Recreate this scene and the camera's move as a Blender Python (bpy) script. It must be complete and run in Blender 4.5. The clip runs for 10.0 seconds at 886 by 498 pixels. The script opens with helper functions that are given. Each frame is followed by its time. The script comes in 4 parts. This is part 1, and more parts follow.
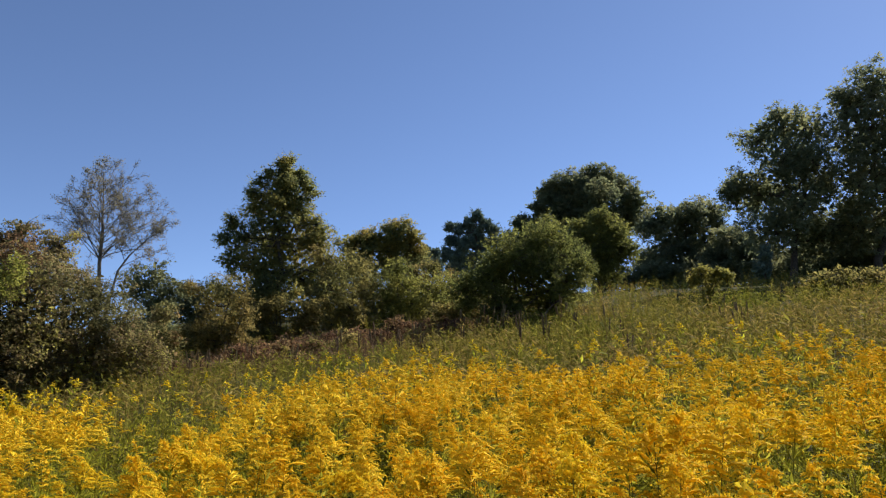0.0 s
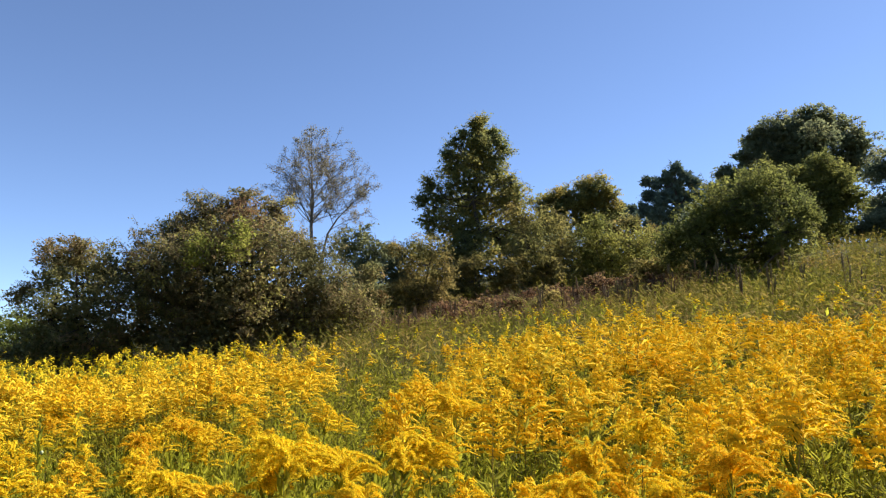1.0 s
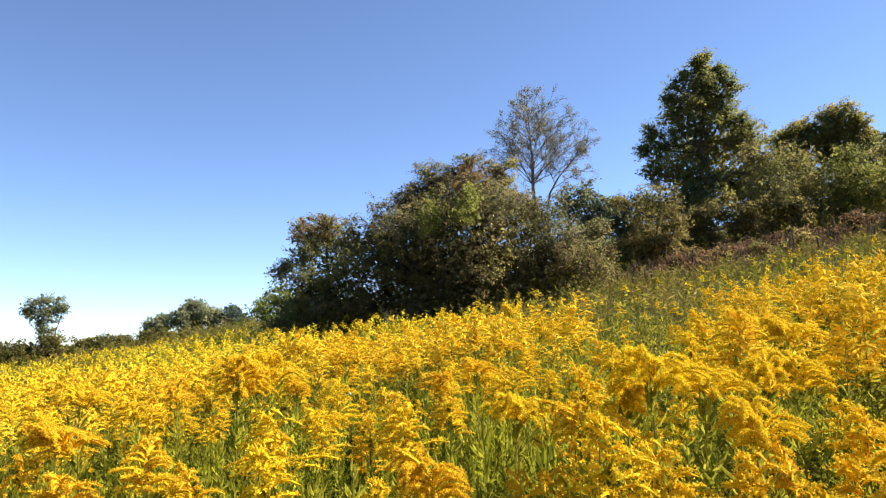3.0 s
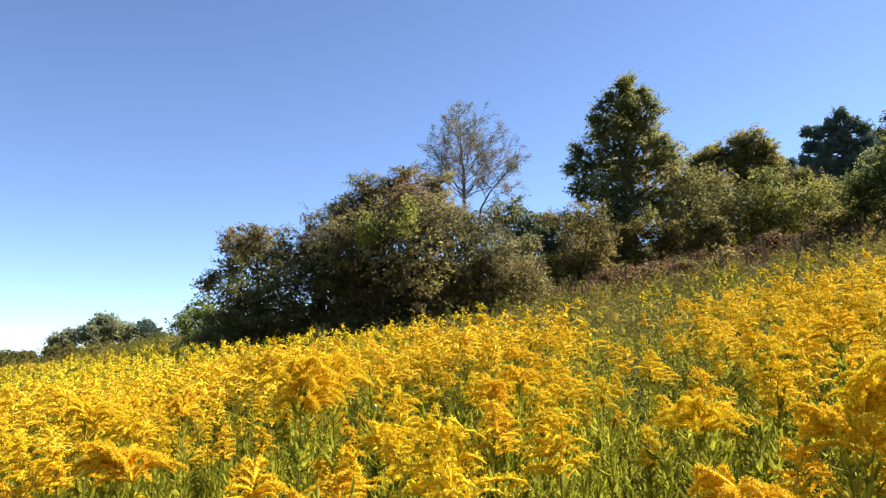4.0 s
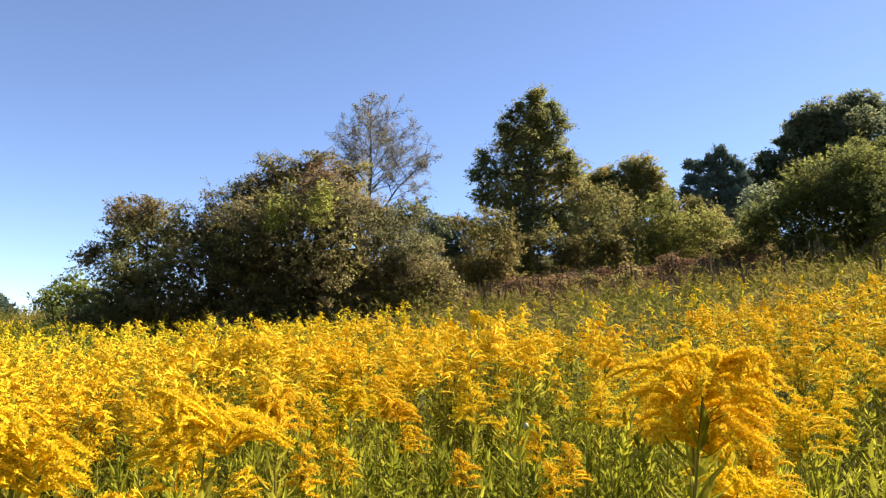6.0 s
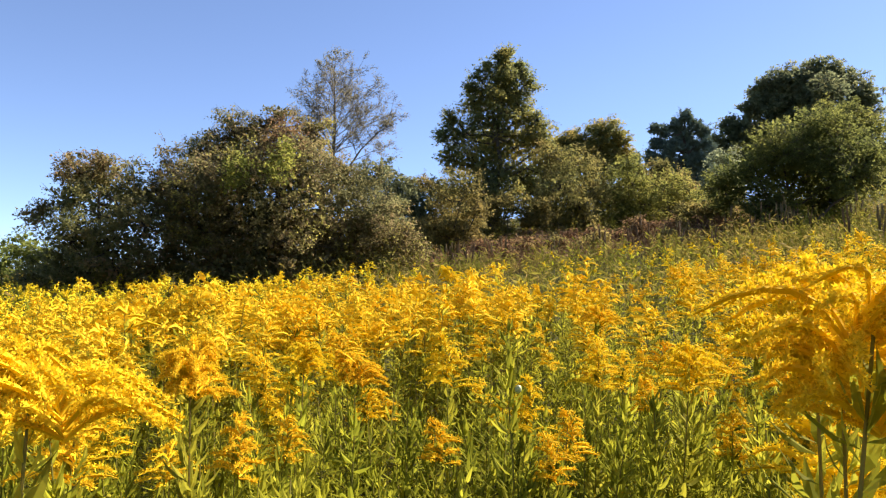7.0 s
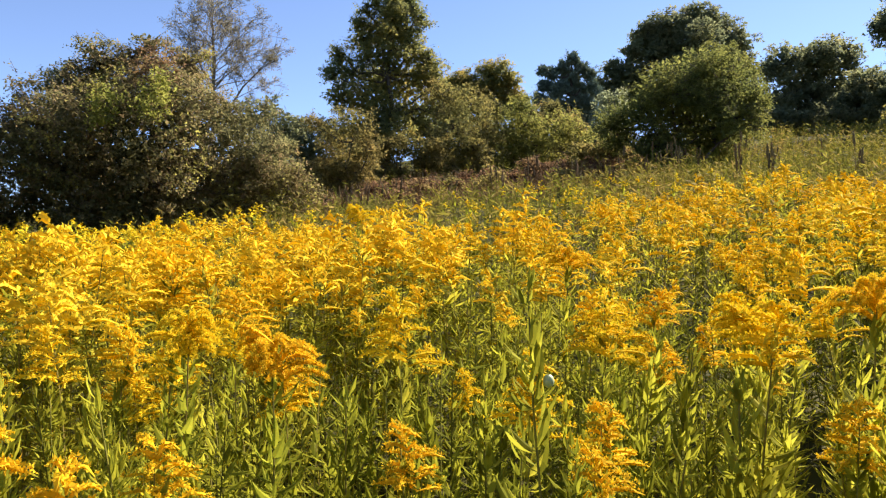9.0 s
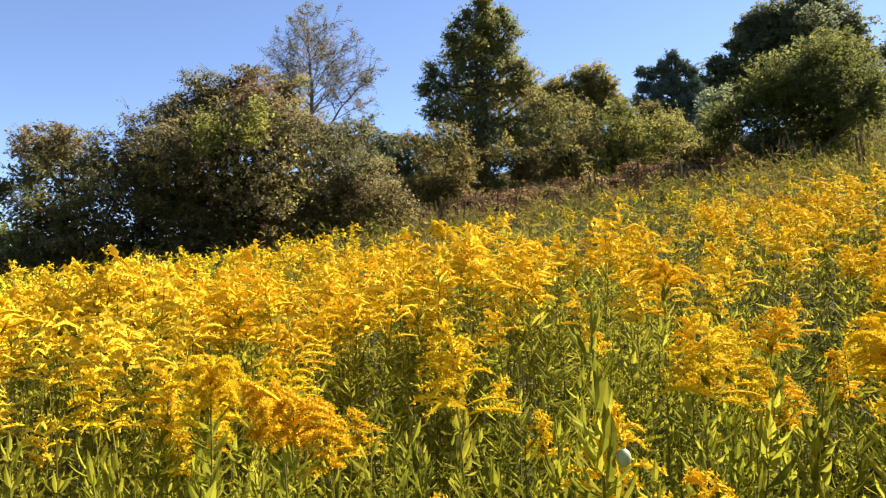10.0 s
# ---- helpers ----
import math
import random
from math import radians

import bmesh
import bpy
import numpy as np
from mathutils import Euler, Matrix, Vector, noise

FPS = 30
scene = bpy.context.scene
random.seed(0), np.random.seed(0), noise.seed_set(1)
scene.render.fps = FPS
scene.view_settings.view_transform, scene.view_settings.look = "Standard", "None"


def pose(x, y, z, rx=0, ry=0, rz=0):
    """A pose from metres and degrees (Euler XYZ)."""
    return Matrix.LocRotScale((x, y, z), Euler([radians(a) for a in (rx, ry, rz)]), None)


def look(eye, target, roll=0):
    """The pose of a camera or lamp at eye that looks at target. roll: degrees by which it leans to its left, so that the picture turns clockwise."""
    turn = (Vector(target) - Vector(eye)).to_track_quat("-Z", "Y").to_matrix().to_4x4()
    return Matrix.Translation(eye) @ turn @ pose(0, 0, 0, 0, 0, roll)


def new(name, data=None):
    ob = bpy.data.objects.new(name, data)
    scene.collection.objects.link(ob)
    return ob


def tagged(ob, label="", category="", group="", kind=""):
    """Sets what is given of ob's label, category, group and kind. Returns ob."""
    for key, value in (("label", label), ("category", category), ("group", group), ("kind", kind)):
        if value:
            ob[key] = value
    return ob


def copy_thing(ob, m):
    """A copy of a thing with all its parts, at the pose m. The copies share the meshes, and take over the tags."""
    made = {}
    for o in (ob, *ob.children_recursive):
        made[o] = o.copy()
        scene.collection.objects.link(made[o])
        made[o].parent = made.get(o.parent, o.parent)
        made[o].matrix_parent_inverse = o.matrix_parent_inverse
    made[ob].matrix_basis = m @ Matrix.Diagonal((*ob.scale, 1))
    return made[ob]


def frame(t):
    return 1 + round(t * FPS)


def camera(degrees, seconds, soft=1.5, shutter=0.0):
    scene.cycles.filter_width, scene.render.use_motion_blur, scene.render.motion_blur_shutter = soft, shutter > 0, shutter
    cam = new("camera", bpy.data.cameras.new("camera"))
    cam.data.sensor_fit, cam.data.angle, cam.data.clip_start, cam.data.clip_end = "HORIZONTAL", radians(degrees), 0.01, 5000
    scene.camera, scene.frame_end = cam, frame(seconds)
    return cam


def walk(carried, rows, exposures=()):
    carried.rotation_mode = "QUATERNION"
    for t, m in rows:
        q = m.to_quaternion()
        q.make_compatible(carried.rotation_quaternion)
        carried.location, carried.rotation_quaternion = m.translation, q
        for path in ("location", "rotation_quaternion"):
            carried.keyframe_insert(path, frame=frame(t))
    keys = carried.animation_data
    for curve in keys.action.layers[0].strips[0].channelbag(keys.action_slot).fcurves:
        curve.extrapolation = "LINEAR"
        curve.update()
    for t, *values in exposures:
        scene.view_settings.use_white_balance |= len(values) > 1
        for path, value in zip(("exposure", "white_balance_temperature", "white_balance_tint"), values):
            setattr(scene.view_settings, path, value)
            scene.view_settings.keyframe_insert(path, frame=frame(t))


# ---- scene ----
cam = camera(60.8, 10.0, soft=1.2)
PATH = [
    (0, (-0.000, 0.000, 1.700), (4.163, 8.831, 3.864), -0.27),
    (0.5, (-0.105, 0.423, 1.657), (2.552, 9.866, 3.601), 0.21),
    (1, (-0.145, 0.725, 1.607), (1.679, 10.418, 3.256), 0.90),
    (1.5, (-0.226, 1.002, 1.516), (0.229, 10.915, 2.747), 0.83),
    (2, (-0.215, 0.964, 1.498), (-0.641, 10.888, 2.653), 0.72),
    (2.5, (-0.290, 0.922, 1.484), (-1.334, 10.794, 2.687), 0.54),
    (3, (-0.485, 0.951, 1.470), (-1.512, 10.829, 2.634), -1.12),
    (3.2, (-0.556, 0.990, 1.457), (-1.504, 10.885, 2.548), -0.24),
    (4.3, (-1.403, 1.526, 1.419), (-0.891, 11.412, 2.831), -1.97),
    (4.5, (-1.521, 1.632, 1.422), (-0.734, 11.505, 2.802), -2.11),
    (5, (-1.785, 1.914, 1.426), (-0.394, 11.688, 3.017), -3.51),
    (5.3, (-1.925, 2.110, 1.444), (-0.456, 11.826, 3.295), -4.31),
    (5.4, (-1.971, 2.184, 1.453), (-1.158, 11.934, 3.521), -2.86),
    (5.5, (-2.020, 2.263, 1.452), (-0.998, 12.033, 3.323), -3.73),
    (6, (-2.307, 2.695, 1.381), (-0.609, 12.447, 2.798), 2.56),
    (7.3, (-2.211, 3.411, 1.325), (0.099, 13.102, 2.195), 2.13),
    (7.5, (-2.217, 3.520, 1.320), (0.195, 13.188, 2.162), 2.09),
    (8, (-2.272, 3.812, 1.398), (0.677, 13.320, 2.346), 2.98),
    (8.5, (-2.231, 3.955, 1.366), (1.336, 13.293, 1.673), 4.99),
    (9, (-2.182, 4.175, 1.345), (1.435, 13.494, 1.621), 1.08),
    (9.5, (-2.030, 4.369, 1.369), (0.696, 13.988, 1.545), 1.07),
    (10, (-1.975, 4.439, 1.387), (0.346, 14.156, 1.818), -0.97),
]
EXPOSURES = [(0.0, 0.64, 6400, 14), (0.5, 0.84, 6350, 13), (0.9, 1.04, 6500, 13), (1.5, 1.22, 6450, 13), (2.5, 1.23, 6420, 13), (4.5, 1.29, 6450, 14), (5.5, 1.31, 6600, 15), (6.2, 1.34, 6850, 16), (7.5, 1.38, 6850, 16), (10.0, 1.38, 6800, 16)]
walk(cam, [(t, look(eye, target, roll)) for t, eye, target, roll in PATH], EXPOSURES)

# ---- sky and sun ----
SUN_AZ, SUN_EL = radians(72), radians(42)  # clockwise from +y, above the horizon
world = bpy.data.worlds.new("sky")
scene.world = world
world.use_nodes = True
wn = world.node_tree
sky = wn.nodes.new("ShaderNodeTexSky")
sky.sky_type = 'NISHITA'
sky.sun_disc = False
sky.sun_elevation, sky.sun_rotation = SUN_EL, SUN_AZ
sky.altitude, sky.air_density, sky.dust_density, sky.ozone_density = 2500, 0.8, 0.5, 3.2
wn.links.new(sky.outputs[0], wn.nodes["Background"].inputs[0])
wn.nodes["Background"].inputs[1].default_value = 0.101
sun = new("sun", bpy.data.lights.new("sun", 'SUN'))
sun.data.energy, sun.data.angle, sun.data.color = 4.8, radians(0.55), (1.0, 0.92, 0.77)
to_sun = Vector((math.sin(SUN_AZ) * math.cos(SUN_EL), math.cos(SUN_AZ) * math.cos(SUN_EL), math.sin(SUN_EL)))
sun.rotation_mode = 'QUATERNION'
sun.rotation_quaternion = to_sun.to_track_quat('Z', 'Y')
sun.location = to_sun * 80

rng = np.random.default_rng(11)


# ---- materials ----
def plant_material(name, stops, patch=0.5, see_through=0.25, rough=0.55, spread=0.35, hue=0.02, gloss=0.3):
    """A leaf or petal: colour patches over the plant, each piece a little different, and light coming through."""
    m = bpy.data.materials.new(name)
    m.use_nodes = True
    n, ln = m.node_tree.nodes, m.node_tree.links
    p = n["Principled BSDF"]
    geo, co, info = n.new("ShaderNodeNewGeometry"), n.new("ShaderNodeTexCoord"), n.new("ShaderNodeObjectInfo")
    tex = n.new("ShaderNodeTexNoise")
    tex.inputs["Scale"].default_value, tex.inputs["Detail"].default_value = patch, 3.0
    ln.new(co.outputs["Object"], tex.inputs["Vector"])
    add = n.new("ShaderNodeMath")
    add.operation = 'MULTIPLY_ADD'
    ln.new(geo.outputs["Random Per Island"], add.inputs[0])
    add.inputs[1].default_value = 0.18
    ln.new(tex.outputs["Fac"], add.inputs[2])
    sub = n.new("ShaderNodeMath")
    sub.operation = 'SUBTRACT'
    ln.new(add.outputs[0], sub.inputs[0])
    sub.inputs[1].default_value = 0.09
    ramp = n.new("ShaderNodeValToRGB")
    el = ramp.color_ramp.elements
    while len(el) < len(stops):
        el.new(0.5)
    for e, (at, c) in zip(el, stops):
        e.position, e.color = at, (*c, 1)
    ln.new(sub.outputs[0], ramp.inputs[0])
    hsv = n.new("ShaderNodeHueSaturation")
    ln.new(ramp.outputs[0], hsv.inputs["Color"])
    for source, socket, low, high in ((geo.outputs["Random Per Island"], "Value", 1 - spread, 1 + spread), (info.outputs["Random"], "Hue", 0.5 - hue, 0.5 + hue)):
        mp = n.new("ShaderNodeMapRange")
        mp.inputs["To Min"].default_value, mp.inputs["To Max"].default_value = low, high
        ln.new(source, mp.inputs["Value"])
        ln.new(mp.outputs[0], hsv.inputs[socket])
    ln.new(hsv.outputs[0], p.inputs["Base Color"])
    p.inputs["Roughness"].default_value = rough
    p.inputs["Specular IOR Level"].default_value = gloss
    if see_through:
        tr, mix = n.new("ShaderNodeBsdfTranslucent"), n.new("ShaderNodeMixShader")
        ln.new(hsv.outputs[0], tr.inputs["Color"])
        mix.inputs[0].default_value = see_through
        ln.new(p.outputs[0], mix.inputs[1])
        ln.new(tr.outputs[0], mix.inputs[2])
        ln.new(mix.outputs[0], n["Material Output"].inputs["Surface"])
    return m


def rough_material(name, dark, light, scale, rough=0.9, bump=0.4):
    """Bark and earth: two colours in grain of two sizes, with relief."""
    m = bpy.data.materials.new(name)
    m.use_nodes = True
    n, ln = m.node_tree.nodes, m.node_tree.links
    p, co = n["Principled BSDF"], n.new("ShaderNodeTexCoord")
    fine, wide, mix = n.new("ShaderNodeTexNoise"), n.new("ShaderNodeTexNoise"), n.new("ShaderNodeMath")
    fine.inputs["Scale"].default_value, fine.inputs["Detail"].default_value = scale, 6
    wide.inputs["Scale"].default_value = scale * 0.06
    for tex in (fine, wide):
        ln.new(co.outputs["Object"], tex.inputs["Vector"])
    mix.operation = 'MULTIPLY_ADD'
    ln.new(wide.outputs["Fac"], mix.inputs[0])
    mix.inputs[1].default_value = 0.5
    half = n.new("ShaderNodeMath")
    half.operation = 'MULTIPLY'
    half.inputs[1].default_value = 0.5
    ln.new(fine.outputs["Fac"], half.inputs[0])
    ln.new(half.outputs[0], mix.inputs[2])
    ramp = n.new("ShaderNodeValToRGB")
    ramp.color_ramp.elements[0].position, ramp.color_ramp.elements[0].color = 0.35, (*dark, 1)
    ramp.color_ramp.elements[1].position, ramp.color_ramp.elements[1].color = 0.65, (*light, 1)
    ln.new(mix.outputs[0], ramp.inputs[0])
    ln.new(ramp.outputs[0], p.inputs["Base Color"])
    b = n.new("ShaderNodeBump")
    b.inputs["Strength"].default_value, b.inputs["Distance"].default_value = bump, 0.03
    ln.new(fine.outputs["Fac"], b.inputs["Height"])
    ln.new(b.outputs[0], p.inputs["Normal"])
    p.inputs["Roughness"].default_value = rough
    p.inputs["Specular IOR Level"].default_value = 0.1
    return m


M_PETAL = plant_material("goldenrod_petals", [(0.3, (0.81, 0.55, 0.020)), (0.5, (0.86, 0.63, 0.030)), (0.7, (0.89, 0.705, 0.055))], 1.3, 0.30, 0.8, 0.2, 0.008, 0.1)
M_LEAF = plant_material("goldenrod_leaves", [(0.3, (0.21, 0.225, 0.022)), (0.5, (0.32, 0.32, 0.03)), (0.7, (0.45, 0.42, 0.045))], 0.8, 0.5, 0.65, 0.4, 0.012, 0.03)
M_STEM = plant_material("goldenrod_stems", [(0.3, (0.15, 0.16, 0.03)), (0.7, (0.22, 0.18, 0.05))], 2.0, 0.0, 0.7, 0.25, 0.02, 0.03)
M_WEED = plant_material("weed_leaves", [(0.36, (0.215, 0.218, 0.032)), (0.5, (0.300, 0.252, 0.048)), (0.62, (0.335, 0.232, 0.075))], 0.25, 0.4, 0.6, 0.35, 0.01, 0.03)
M_DRY = plant_material("dry_grass_blades", [(0.3, (0.16, 0.095, 0.044)), (0.5, (0.25, 0.155, 0.066)), (0.7, (0.34, 0.23, 0.10))], 0.35, 0.2, 0.8, 0.35)
M_SEED = plant_material("brown_seed_heads", [(0.3, (0.11, 0.075, 0.035)), (0.7, (0.20, 0.14, 0.06))], 3.0, 0.0, 0.85, 0.3)
GREENS = {
    "mixed": [(0.30, (0.158, 0.160, 0.074)), (0.48, (0.206, 0.190, 0.082)), (0.56, (0.250, 0.178, 0.098)), (0.62, (0.238, 0.214, 0.080)), (0.76, (0.420, 0.390, 0.086))],
    "rusty": [(0.30, (0.166, 0.185, 0.076)), (0.50, (0.227, 0.215, 0.082)), (0.61, (0.286, 0.195, 0.098)), (0.74, (0.382, 0.338, 0.087))],
    "maple": [(0.30, (0.178, 0.203, 0.082)), (0.48, (0.243, 0.245, 0.086)), (0.60, (0.330, 0.284, 0.076)), (0.72, (0.385, 0.278, 0.084))],
    "fresh": [(0.30, (0.157, 0.206, 0.063)), (0.50, (0.232, 0.265, 0.072)), (0.70, (0.324, 0.334, 0.081))],
    "yellow": [(0.30, (0.178, 0.194, 0.056)), (0.50, (0.254, 0.246, 0.064)), (0.70, (0.340, 0.287, 0.077))],
    # dark and needle are raised and greyed to carry the haze over far trees
    "dark": [(0.30, (0.150, 0.182, 0.102)), (0.50, (0.200, 0.220, 0.112)), (0.70, (0.250, 0.245, 0.118))],
    "needle": [(0.30, (0.110, 0.160, 0.130)), (0.50, (0.152, 0.203, 0.148)), (0.70, (0.190, 0.228, 0.152))],
    "brown": [(0.30, (0.172, 0.172, 0.058)), (0.50, (0.238, 0.207, 0.068)), (0.70, (0.308, 0.230, 0.084))],
    "olive": [(0.30, (0.118, 0.142, 0.046)), (0.50, (0.175, 0.192, 0.054)), (0.70, (0.245, 0.240, 0.064))],
    "pale": [(0.30, (0.168, 0.168, 0.120)), (0.60, (0.266, 0.245, 0.165)), (0.80, (0.364, 0.301, 0.180))],
    # lightened grey-green: distance haze is put into this leaf colour
    "grey": [(0.30, (0.250, 0.286, 0.162)), (0.50, (0.318, 0.343, 0.190)), (0.70, (0.365, 0.363, 0.199))],
    "dead": [(0.30, (0.106, 0.065, 0.040)), (0.48, (0.188, 0.114, 0.062)), (0.60, (0.269, 0.176, 0.088)), (0.72, (0.312, 0.260, 0.100))],
    "vine": [(0.30, (0.186, 0.211, 0.054)), (0.50, (0.260, 0.277, 0.063)), (0.70, (0.322, 0.317, 0.072))],
    "russet": [(0.30, (0.150, 0.110, 0.060)), (0.50, (0.215, 0.140, 0.072)), (0.70, (0.280, 0.215, 0.080))],
}
M_CROWN = {k: plant_material("foliage_" + k, v, 0.42, 0.25 if k == "needle" else 0.7, 0.7, 0.16, 0.008, 0.08) for k, v in GREENS.items()}
M_GALL = plant_material("stem_gall_skin", [(0.3, (0.34, 0.43, 0.17)), (0.7, (0.52, 0.58, 0.32))], 60.0, 0.0, 0.45, 0.05, 0.005, 0.4)
M_BARK = rough_material("grey_brown_bark", (0.045, 0.036, 0.028), (0.14, 0.115, 0.09), 9.0)
M_GREY_BARK = rough_material("pale_grey_bark", (0.10, 0.09, 0.075), (0.26, 0.23, 0.19), 9.0)
M_EARTH = rough_material("meadow_earth", (0.03, 0.034, 0.010), (0.085, 0.078, 0.022), 3.0)


# ---- mesh building ----
class Shape:
    """Points and faces of one mesh, gathered in arrays."""

    def __init__(self):
        self.v, self.f, self.count = [], [], 0

    def add(self, v, f, mat=0):
        self.v.append(v)
        self.f.append((f + self.count, mat))
        self.count += len(v)
        return self

    def arrays(self):
        return np.concatenate(self.v), self.f

    def mesh(self, name, mats, smooth=False):
        v = np.concatenate(self.v).astype(np.float32)
        me = bpy.data.meshes.new(name)
        sizes = np.concatenate([np.full(len(f), f.shape[1]) for f, _ in self.f]).astype(np.int32)
        loops = np.concatenate([f.ravel() for f, _ in self.f]).astype(np.int32)
        index = np.concatenate([np.full(len(f), m) for f, m in self.f]).astype(np.int32)
        me.vertices.add(len(v))
        me.vertices.foreach_set("co", v.ravel())
        me.loops.add(len(loops))
        me.loops.foreach_set("vertex_index", loops)
        me.polygons.add(len(sizes))
        me.polygons.foreach_set("loop_start", np.r_[0, np.cumsum(sizes)[:-1]].astype(np.int32))
        me.polygons.foreach_set("loop_total", sizes)
        me.polygons.foreach_set("material_index", index)
        me.polygons.foreach_set("use_smooth", np.full(len(sizes), smooth))
        for m in mats:
            me.materials.append(m)
        me.update(calc_edges=True)
        return me


def unit(a):
    return a / np.maximum(np.linalg.norm(a, axis=-1, keepdims=True), 1e-9)


def tubes(p, r, sides):
    """Round rods along the rows of points p (n, k, 3) with radii r (n, k)."""
    n, k, _ = p.shape
    t = unit(np.gradient(p, axis=1))
    ref = np.where(np.abs(t[..., 2:]) > 0.8, np.array([1.0, 0.1, 0]), np.array([0, 0.1, 1.0]))
    a = unit(np.cross(t, ref))
    b = np.cross(t, a)
    ang = np.arange(sides) * 2 * np.pi / sides
    ring = np.cos(ang)[:, None] * a[..., None, :] + np.sin(ang)[:, None] * b[..., None, :]
    v = p[..., None, :] + ring * (r[..., None, None] if r.ndim == 2 else r[..., None])
    base = (np.arange(n)[:, None, None] * k + np.arange(k - 1)[None, :, None]) * sides
    s, s2 = np.arange(sides), (np.arange(sides) + 1) % sides
    f = np.stack([base + s, base + s2, base + sides + s2, base + sides + s], -1)
    return v.reshape(-1, 3), f.reshape(-1, 4)


def blades(p, d, side, length, width, bend=0.0):
    """Pointed, folded leaves of six faces from p along d, with their breadth along side."""
    n = len(p)
    up = np.cross(side, d)
    length, width = np.broadcast_to(length, n)[:, None], np.broadcast_to(width, n)[:, None]

    def at(s, off, lift):
        return p + d * length * s + side * width * off + up * (length * (-bend * s * s) + width * lift)
    v = np.stack([at(0, 0, 0), at(.35, 0, 0), at(.7, 0, 0), at(1, 0, 0), at(.33, .5, .16), at(.68, .38, .13), at(.33, -.5, .16), at(.68, -.38, .13)], 1)
    i = np.arange(n)[:, None] * 8
    f3 = np.concatenate([i + np.array(q) for q in ((0, 4, 1), (0, 1, 6), (5, 3, 2), (2, 3, 7))])
    f4 = np.concatenate([i + np.array(q) for q in ((4, 5, 2, 1), (1, 2, 7, 6))])
    return v.reshape(-1, 3), f3, f4


def leaflets(p, d, side, length, width, fold=0.2):
    """Small folded leaves of two faces."""
    n = len(p)
    up = np.cross(side, d)
    length, width = np.broadcast_to(length, n)[:, None], np.broadcast_to(width, n)[:, None]
    v = np.stack([p, p + d * length * .5 + side * width * .5 + up * width * fold, p + d * length, p + d * length * .5 - side * width * .5 + up * width * fold], 1)
    i = np.arange(n)[:, None] * 4
    f = np.concatenate([i + np.array((0, 1, 2)), i + np.array((0, 2, 3))])
    return v.reshape(-1, 3), f


def chips(p, d, side, length, width):
    """Tiny leaves or petals of one face."""
    n = len(p)
    length, width = np.broadcast_to(length, n)[:, None], np.broadcast_to(width, n)[:, None]
    v = np.stack([p + side * width * .5, p - side * width * .5 + d * length * .2, p + d * length], 1)
    return v.reshape(-1, 3), np.arange(n * 3).reshape(n, 3)


def any_way(n, r=rng):
    return unit(r.normal(size=(n, 3)))


def across(d, r=rng):
    return unit(np.cross(d, any_way(len(d), r)))


def part(name, shape, mats, parent, label="", smooth=False):
    ob = new(name, shape.mesh(name, mats, smooth))
    ob.parent = parent
    return tagged(ob, label)


def terrain(x, y):
    """Height of the meadow: level where the camera walks, rising to the wooded crest."""
    u, w = 7 * np.tanh(np.asarray(x, float) / 70), 7 * np.tanh(np.asarray(y, float) / 70)
    return (0.0467 + 0.8424 * u + 0.1766 * w + 0.2157 * u * u + 0.3776 * u * w + 0.2372 * w * w - 0.0415 * u * u * w - 0.0268 * u * w * w - 0.0162 * u ** 3 - 0.0022 * w ** 3)


# ---- ground ----
def build_ground():
    s = np.sinh(np.linspace(-5.2, 5.2, 171)) * 34
    x, y = np.meshgrid(s, s + 14)
    z = terrain(x, y) + 0.05 * np.sin(x * 1.7 + np.sin(y * 1.1)) * np.sin(y * 1.3) * (np.hypot(x, y) < 90)
    v = np.stack([x, y, z], -1).reshape(-1, 3)
    i = (np.arange(170)[:, None] * 171 + np.arange(170)).reshape(-1, 1)
    ob = new("ground", Shape().add(v, i + np.array([0, 1, 172, 171])).mesh("ground", [M_EARTH], True))
    tagged(ob, "brown earth of a sloping meadow, hidden by tall plants", "ground", kind="structure")


build_ground()


# ---- goldenrod ----
def plume_arms(r, n, seg, z0, z1, reach, wind, full=False):
    """Arching arms of one flower head, widest at its foot, and its upright tip: points (n, seg, 3)."""
    u = np.append(np.sort((np.arange(n - 1) + r.uniform(0, 1, n - 1)) / n), 0.96)
    if full:
        u = np.append(0.12 + 0.74 * u[:-1], 0.85)
    az = np.arange(n) * 2.4 + r.normal(0, 0.35, n)
    az = np.where(r.uniform(0, 1, n) < 0.35, wind + r.normal(0, 0.7, n), az)
    length = reach * (1 - u ** (2.2 if full else 1.6)) ** 0.8 * r.uniform(0.6, 1.15, n) + 0.024
    s = np.linspace(0, 1, seg)[None, :]
    steep = (r.uniform(0.12, 0.55, n) + (0.25 if full else 0) + 1.3 * u ** 4)[:, None]
    out = length[:, None] * s * 0.97
    up = length[:, None] * (steep * s * 1.3 - steep * 1.15 * s ** 2.4)
    z = z0 + (z1 - z0) * 0.93 * u[:, None] + up
    p = np.stack([out * np.cos(az)[:, None], out * np.sin(az)[:, None], z], -1)
    nod = ((z - z0) / (z1 - z0)).clip(0, 1.2) ** 2 * 0.05
    p[..., 0] += nod * np.cos(wind)
    p[..., 1] += nod * np.sin(wind)
    return p


